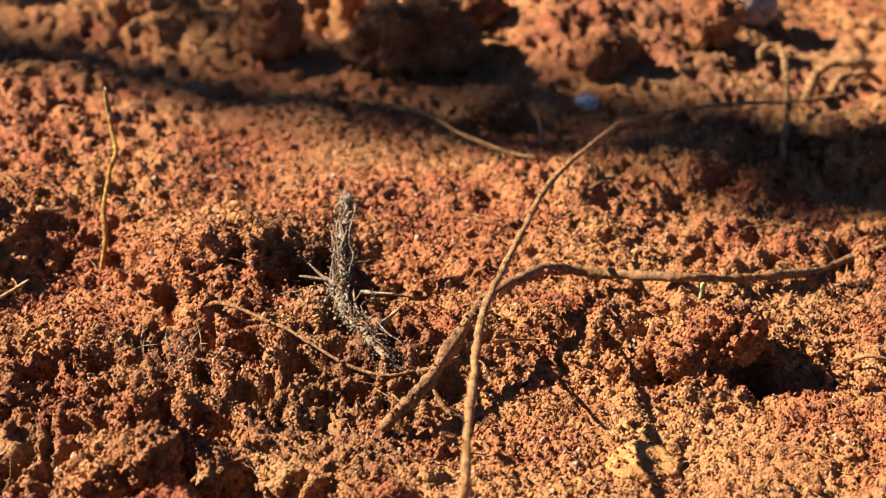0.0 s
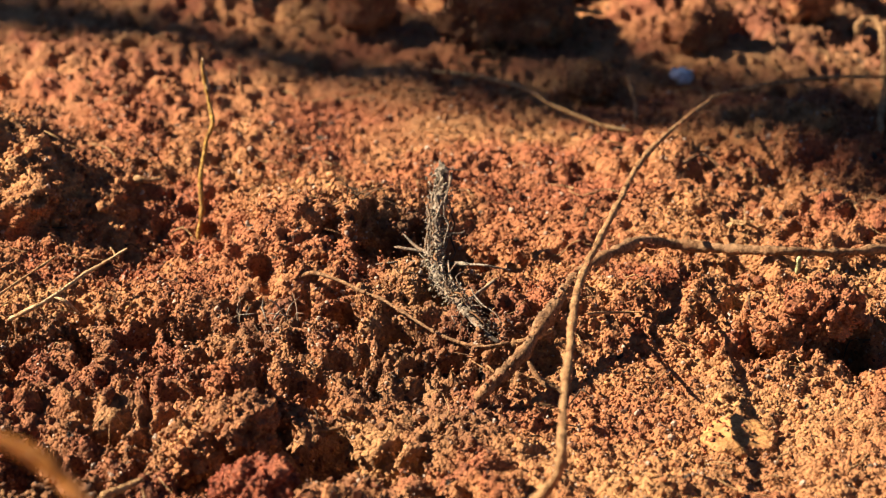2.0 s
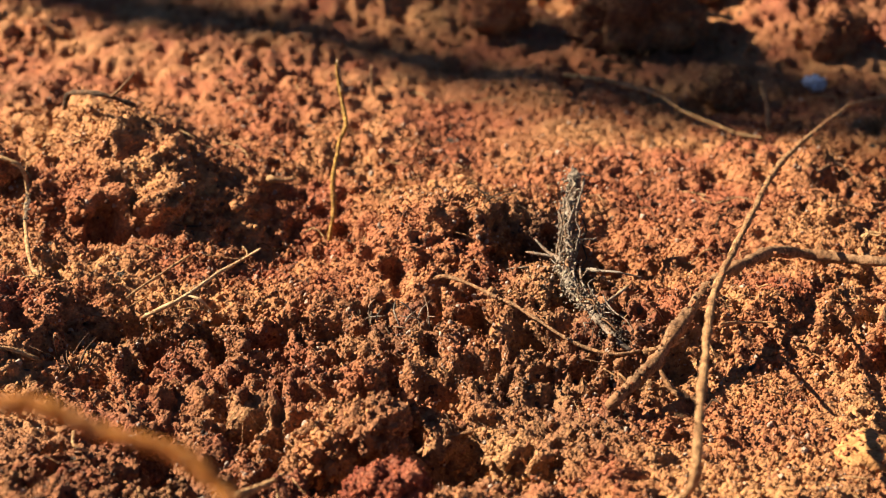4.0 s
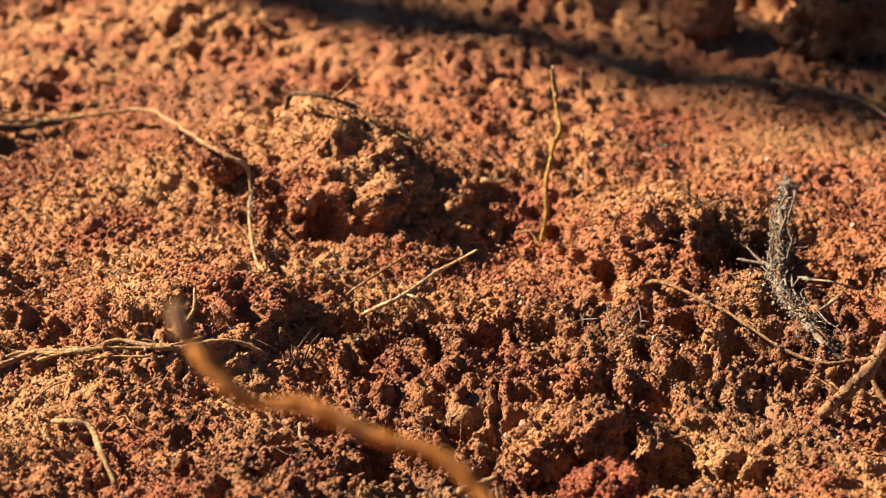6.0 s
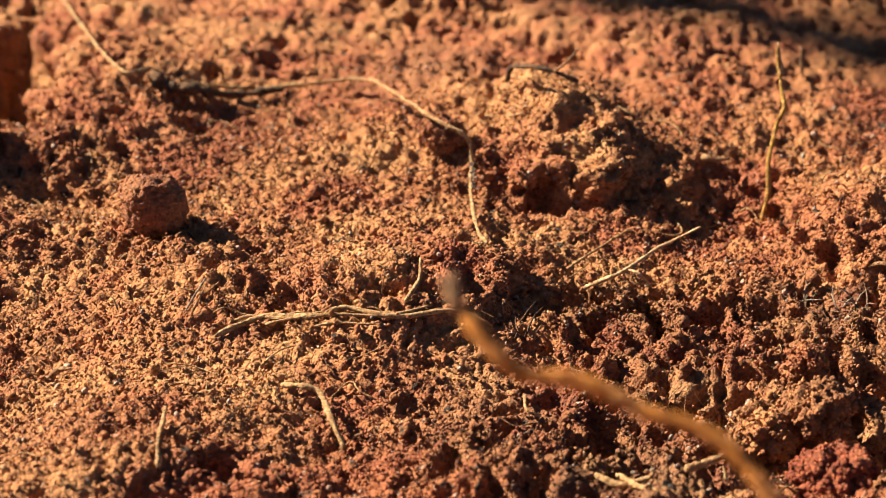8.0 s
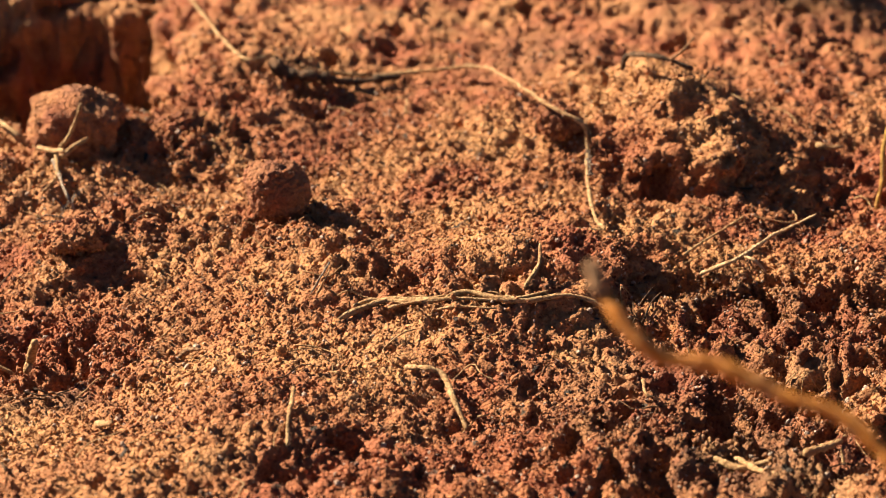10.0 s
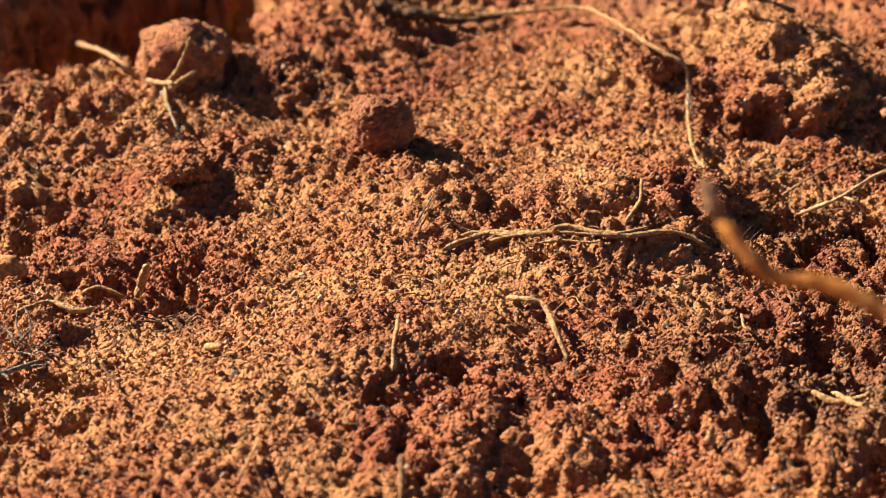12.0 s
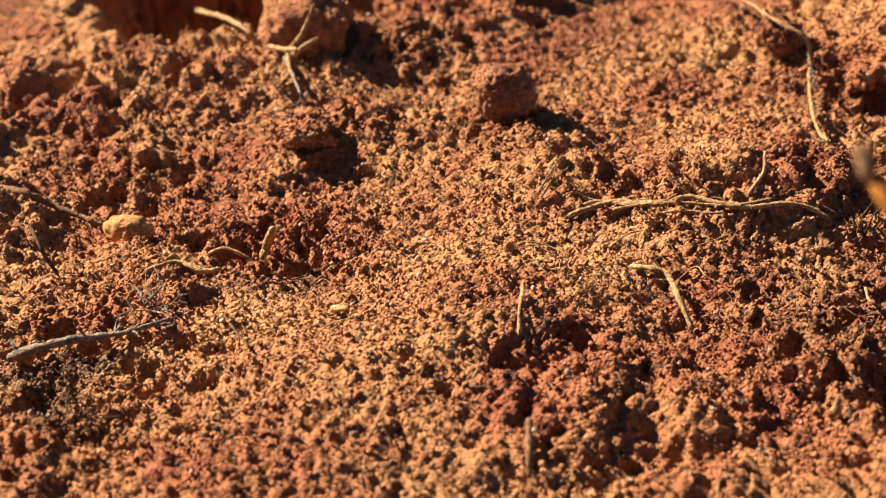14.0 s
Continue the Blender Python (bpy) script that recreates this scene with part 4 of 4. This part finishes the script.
curl = root([(8.50, 4.05, 0.50), (8.54, 4.11, 0.62), (8.67, 4.10, 0.66), (8.72, 3.93, 0.58), (8.63, 3.54, 0.30), (8.50, 3.17, 0.12), (8.03, 2.07, 0.15)], 0.045, 0.03, ROOT_TAN, 370, "tan root with a hooked top standing on the far soil")
root([(8.97, 3.82, 0.16), (9.36, 4.56, 0.12), (9.70, 4.82, 0.21), (9.97, 4.72, 0.26), (10.21, 4.85, 0.14)], 0.06, 0.05, ROOT_TAN, 371, "thick curled tan root on the far soil")
root([(9.47, 4.28, 0.07), (9.78, 4.70, 0.09), (10.04, 4.68, 0.12), (10.27, 4.69, -0.02)], 0.05, 0.045, ROOT_TAN, 372, "thick curled tan root beside another on the far soil")
root([(4.00, 4.89, -0.07), (4.53, 4.38, 0.01), (4.86, 3.88, 0.05), (5.03, 3.52, 0.02), (5.46, 3.03, -0.03), (5.71, 2.85, -0.03)], 0.022, 0.017, ROOT_PALE, 373, "thin pale root crossing shaded soil")
root([(5.98, 4.05, 0.14), (5.98, 3.78, -0.02), (5.89, 3.29, -0.09)], 0.026, 0.02, ROOT_BROWN, 374, "short brown root hanging over shaded soil", group="loose rootlets")
root([(5.48, 8.59, -0.26), (5.19, 6.66, 0.18), (5.53, 6.17, 0.26), (6.13, 5.85, 0.24)], 0.05, 0.03, ROOT_PALE, 375, "pale root lying on the far clod")
root([(0.69, 1.70, 0.13), (0.83, 1.67, 0.10), (0.97, 1.80, 0.06)], 0.03, 0.02, ROOT_PALE, 376, "short pale straw on shaded soil", "straw", "straw", "straws")
root([(5.80, 1.51, 0.12), (6.11, 1.70, 0.16), (6.28, 1.59, 0.06)], 0.02, 0.016, ROOT_BROWN, 377, "short bent brown rootlet on the soil", group="loose rootlets")
root([(7.14, -1.84, -0.04), (7.27, -1.95, 0.06), (7.46, -2.00, 0.03)], 0.02, 0.016, ROOT_TAN, 378, "short tan rootlet on the soil", group="loose rootlets")
root([(1.86, 4.38, 0.25), (1.88, 4.28, -0.06)], 0.02, 0.016, ROOT_BROWN, 379, "short brown straw standing on the far soil", "straw", "straw", "straws")

root([(-0.11, -3.42, -0.15), (0.03, -3.85, 0.05), (0.23, -4.16, 0.16)], 0.026, 0.016, ROOT_PALE, 380, "pale dry rootlet scrap on dark soil", "plant_scrap", "scrap", "plant scraps")
root([(0.41, -3.14, -0.25), (0.57, -3.41, 0.02), (0.70, -3.22, -0.04)], 0.016, 0.012, ROOT_PALE, 381, "pale straw scrap on dark soil", "plant_scrap", "scrap", "plant scraps")
root([(0.64, -3.48, 0.03), (0.66, -3.56, -0.11)], 0.012, 0.010, ROOT_PALE, 382, "short pale straw in dark soil", "straw", "straw", "straws", step=0.02)
root([(1.71, -2.51, -0.40), (1.91, -2.47, -0.31), (2.13, -2.45, -0.28)], 0.022, 0.016, ROOT_BROWN, 383, "brown straw lying by the pit", "straw", "straw", "straws")
root([(-0.80, -2.49, -0.07), (-0.77, -2.88, 0.04), (-0.67, -2.83, -0.03)], 0.014, 0.010, ROOT_PALE, 384, "small hooked pale rootlet on the soil", group="loose rootlets")
root([(-3.51, -1.66, 0.11), (-3.45, -1.64, 0.23), (-3.40, -1.58, 0.32)], 0.010, 0.008, ROOT_PALE, 385, "thin pale straw leaning on the soil", "straw", "straw", "straws")
scrap = root([(5.90, 0.27, 0.03), (5.99, 0.13, 0.16), (6.16, 0.13, 0.10)], 0.022, 0.014, ROOT_PALE, 386, "pale fuzzy plant scrap on lit soil", "plant_scrap", "scrap", "plant scraps")
rootlets(scrap, [(5.86, 0.15, 0.09), (5.99, 0.12, 0.17), (6.13, 0.03, 0.14)], 12, 0.2, ROOT_PALE, 387, 0.008)
root([(-4.82, -3.65, 0.02), (-4.63, -3.83, 0.17)], 0.03, 0.02, ROOT_PALE, 388, "tiny pale flake on the soil", "plant_scrap", "scrap", "plant scraps", step=0.02)
root([(-0.95, -4.50, 0.20), (-0.97, -4.52, 0.07)], 0.016, 0.040, ROOT_PALE, 389, "small pale pointed seed husk on the soil", "seed_husk", "husk", step=0.02)
root([(-4.49, -2.43, -0.06), (-4.41, -2.40, -0.01), (-4.30, -2.46, 0.03)], 0.035, 0.012, ROOT_BROWN, 391, "small brown bark flake on the soil", "bark_flake", "flake", step=0.02)
root([(-3.99, -5.68, 0.30), (-3.99, -5.41, 0.28), (-4.02, -5.12, 0.18)], 0.012, 0.010, ROOT_TAN, 392, "thin tan straw leaning on the soil", "straw", "straw", "straws")
root([(-3.52, -1.80, 0.21), (-3.46, -1.60, 0.29), (-3.46, -1.25, 0.22)], 0.010, 0.008, ROOT_GREY, 393, "thin grey straw leaning on the soil", "straw", "straw", "straws")
root([(3.42, -1.04, 0.13), (3.54, -0.88, 0.17), (3.60, -0.88, 0.21)], 0.022, 0.014, ROOT_PALE, 395, "short pale rootlet end in dark soil", group="loose rootlets")

# The arching root close to the lens, rooted in the soil below it.
arch = root([(-0.92, -8.09, 3.67), (-0.86, -8.12, 3.61), (-0.80, -8.16, 3.54), (-0.68, -8.21, 3.44), (-0.60, -8.22, 3.41), (-0.42, -8.22, 3.40), (-0.30, -8.24, 3.37), (-0.13, -8.28, 3.31), (0.01, -8.31, 3.28), (0.13, -8.34, 3.24), (0.27, -8.40, 3.15), (0.41, -8.50, 3.02), (0.56, -8.60, 2.81), (0.68, -8.71, 2.52)] + [(0.98, -8.75, 1.4), (1.1, -8.8, 0.6), (1.15, -8.8, -0.4)], 0.036, 0.046, ROOT_ORANGE, 390, "arched orange-brown root rising from the soil with a blunt tip", sides=14, step=0.03, knots=0.16, rest=False)
part("tip", tube("tip", [(-0.97, -7.99, 3.76), (-0.95, -8.04, 3.74), (-0.92, -8.09, 3.68), (-0.89, -8.11, 3.63)], 0.040, 0.034, ROOT_BROWN, 396, sides=14, knots=0.2), arch, "dark swollen root tip")

# Hair-thin fibres strewn about.
tagged(new("root_fibres", strand_mesh("root_fibres", scattered_fibres(260, 701), ROOT_PALE, 702)), "hair-thin pale dry root fibres strewn over the soil", "root fibres", kind="stuff")
tagged(new("dark_root_fibres", strand_mesh("dark_root_fibres", scattered_fibres(160, 703), ROOT_DARK, 704)), "hair-thin dark decayed root fibres in the soil", "root fibres", kind="stuff")

# Tufts of decayed rootlets.
for x, y, count, reach, mat, label in (
    (1.43, -0.39, 12, 0.34, ROOT_GREY, "grey tuft of decayed rootlets on the soil"),
    (1.85, -0.91, 8, 0.30, ROOT_GREY, "small grey tuft of rootlets"),
    (2.60, 0.80, 10, 0.35, ROOT_DARK, "dark tuft of rootlets on the ledge"),
    (7.64, -0.52, 14, 0.32, ROOT_DARK, "dark tuft of rotten rootlets beside the root"),
    (-6.19, -3.66, 14, 0.40, ROOT_GREY, "grey tuft of decayed rootlets in dark soil"),
    (-6.19, -5.39, 16, 0.38, ROOT_DARK, "dark tuft of rotten rootlets in dark soil"),
    (-5.30, -3.04, 10, 0.22, ROOT_DARK, "dark tuft of rootlets among crumbs"),
    (-0.94, -3.35, 9, 0.35, ROOT_GREY, "grey tuft of rootlets on shaded soil"),
    (-0.87, -1.59, 10, 0.35, ROOT_DARK, "dark tuft of rootlets in a shaded dip"),
    (4.88, 5.04, 14, 0.55, ROOT_DARK, "dark tangle of rootlets hanging on a clod"),
    (-6.08, -0.21, 9, 0.45, ROOT_GREY, "grey tuft of rootlets below crossed roots"),
):
    tuft(x, y, count, reach, mat, 720 + int(10 * abs(x + y)), label)
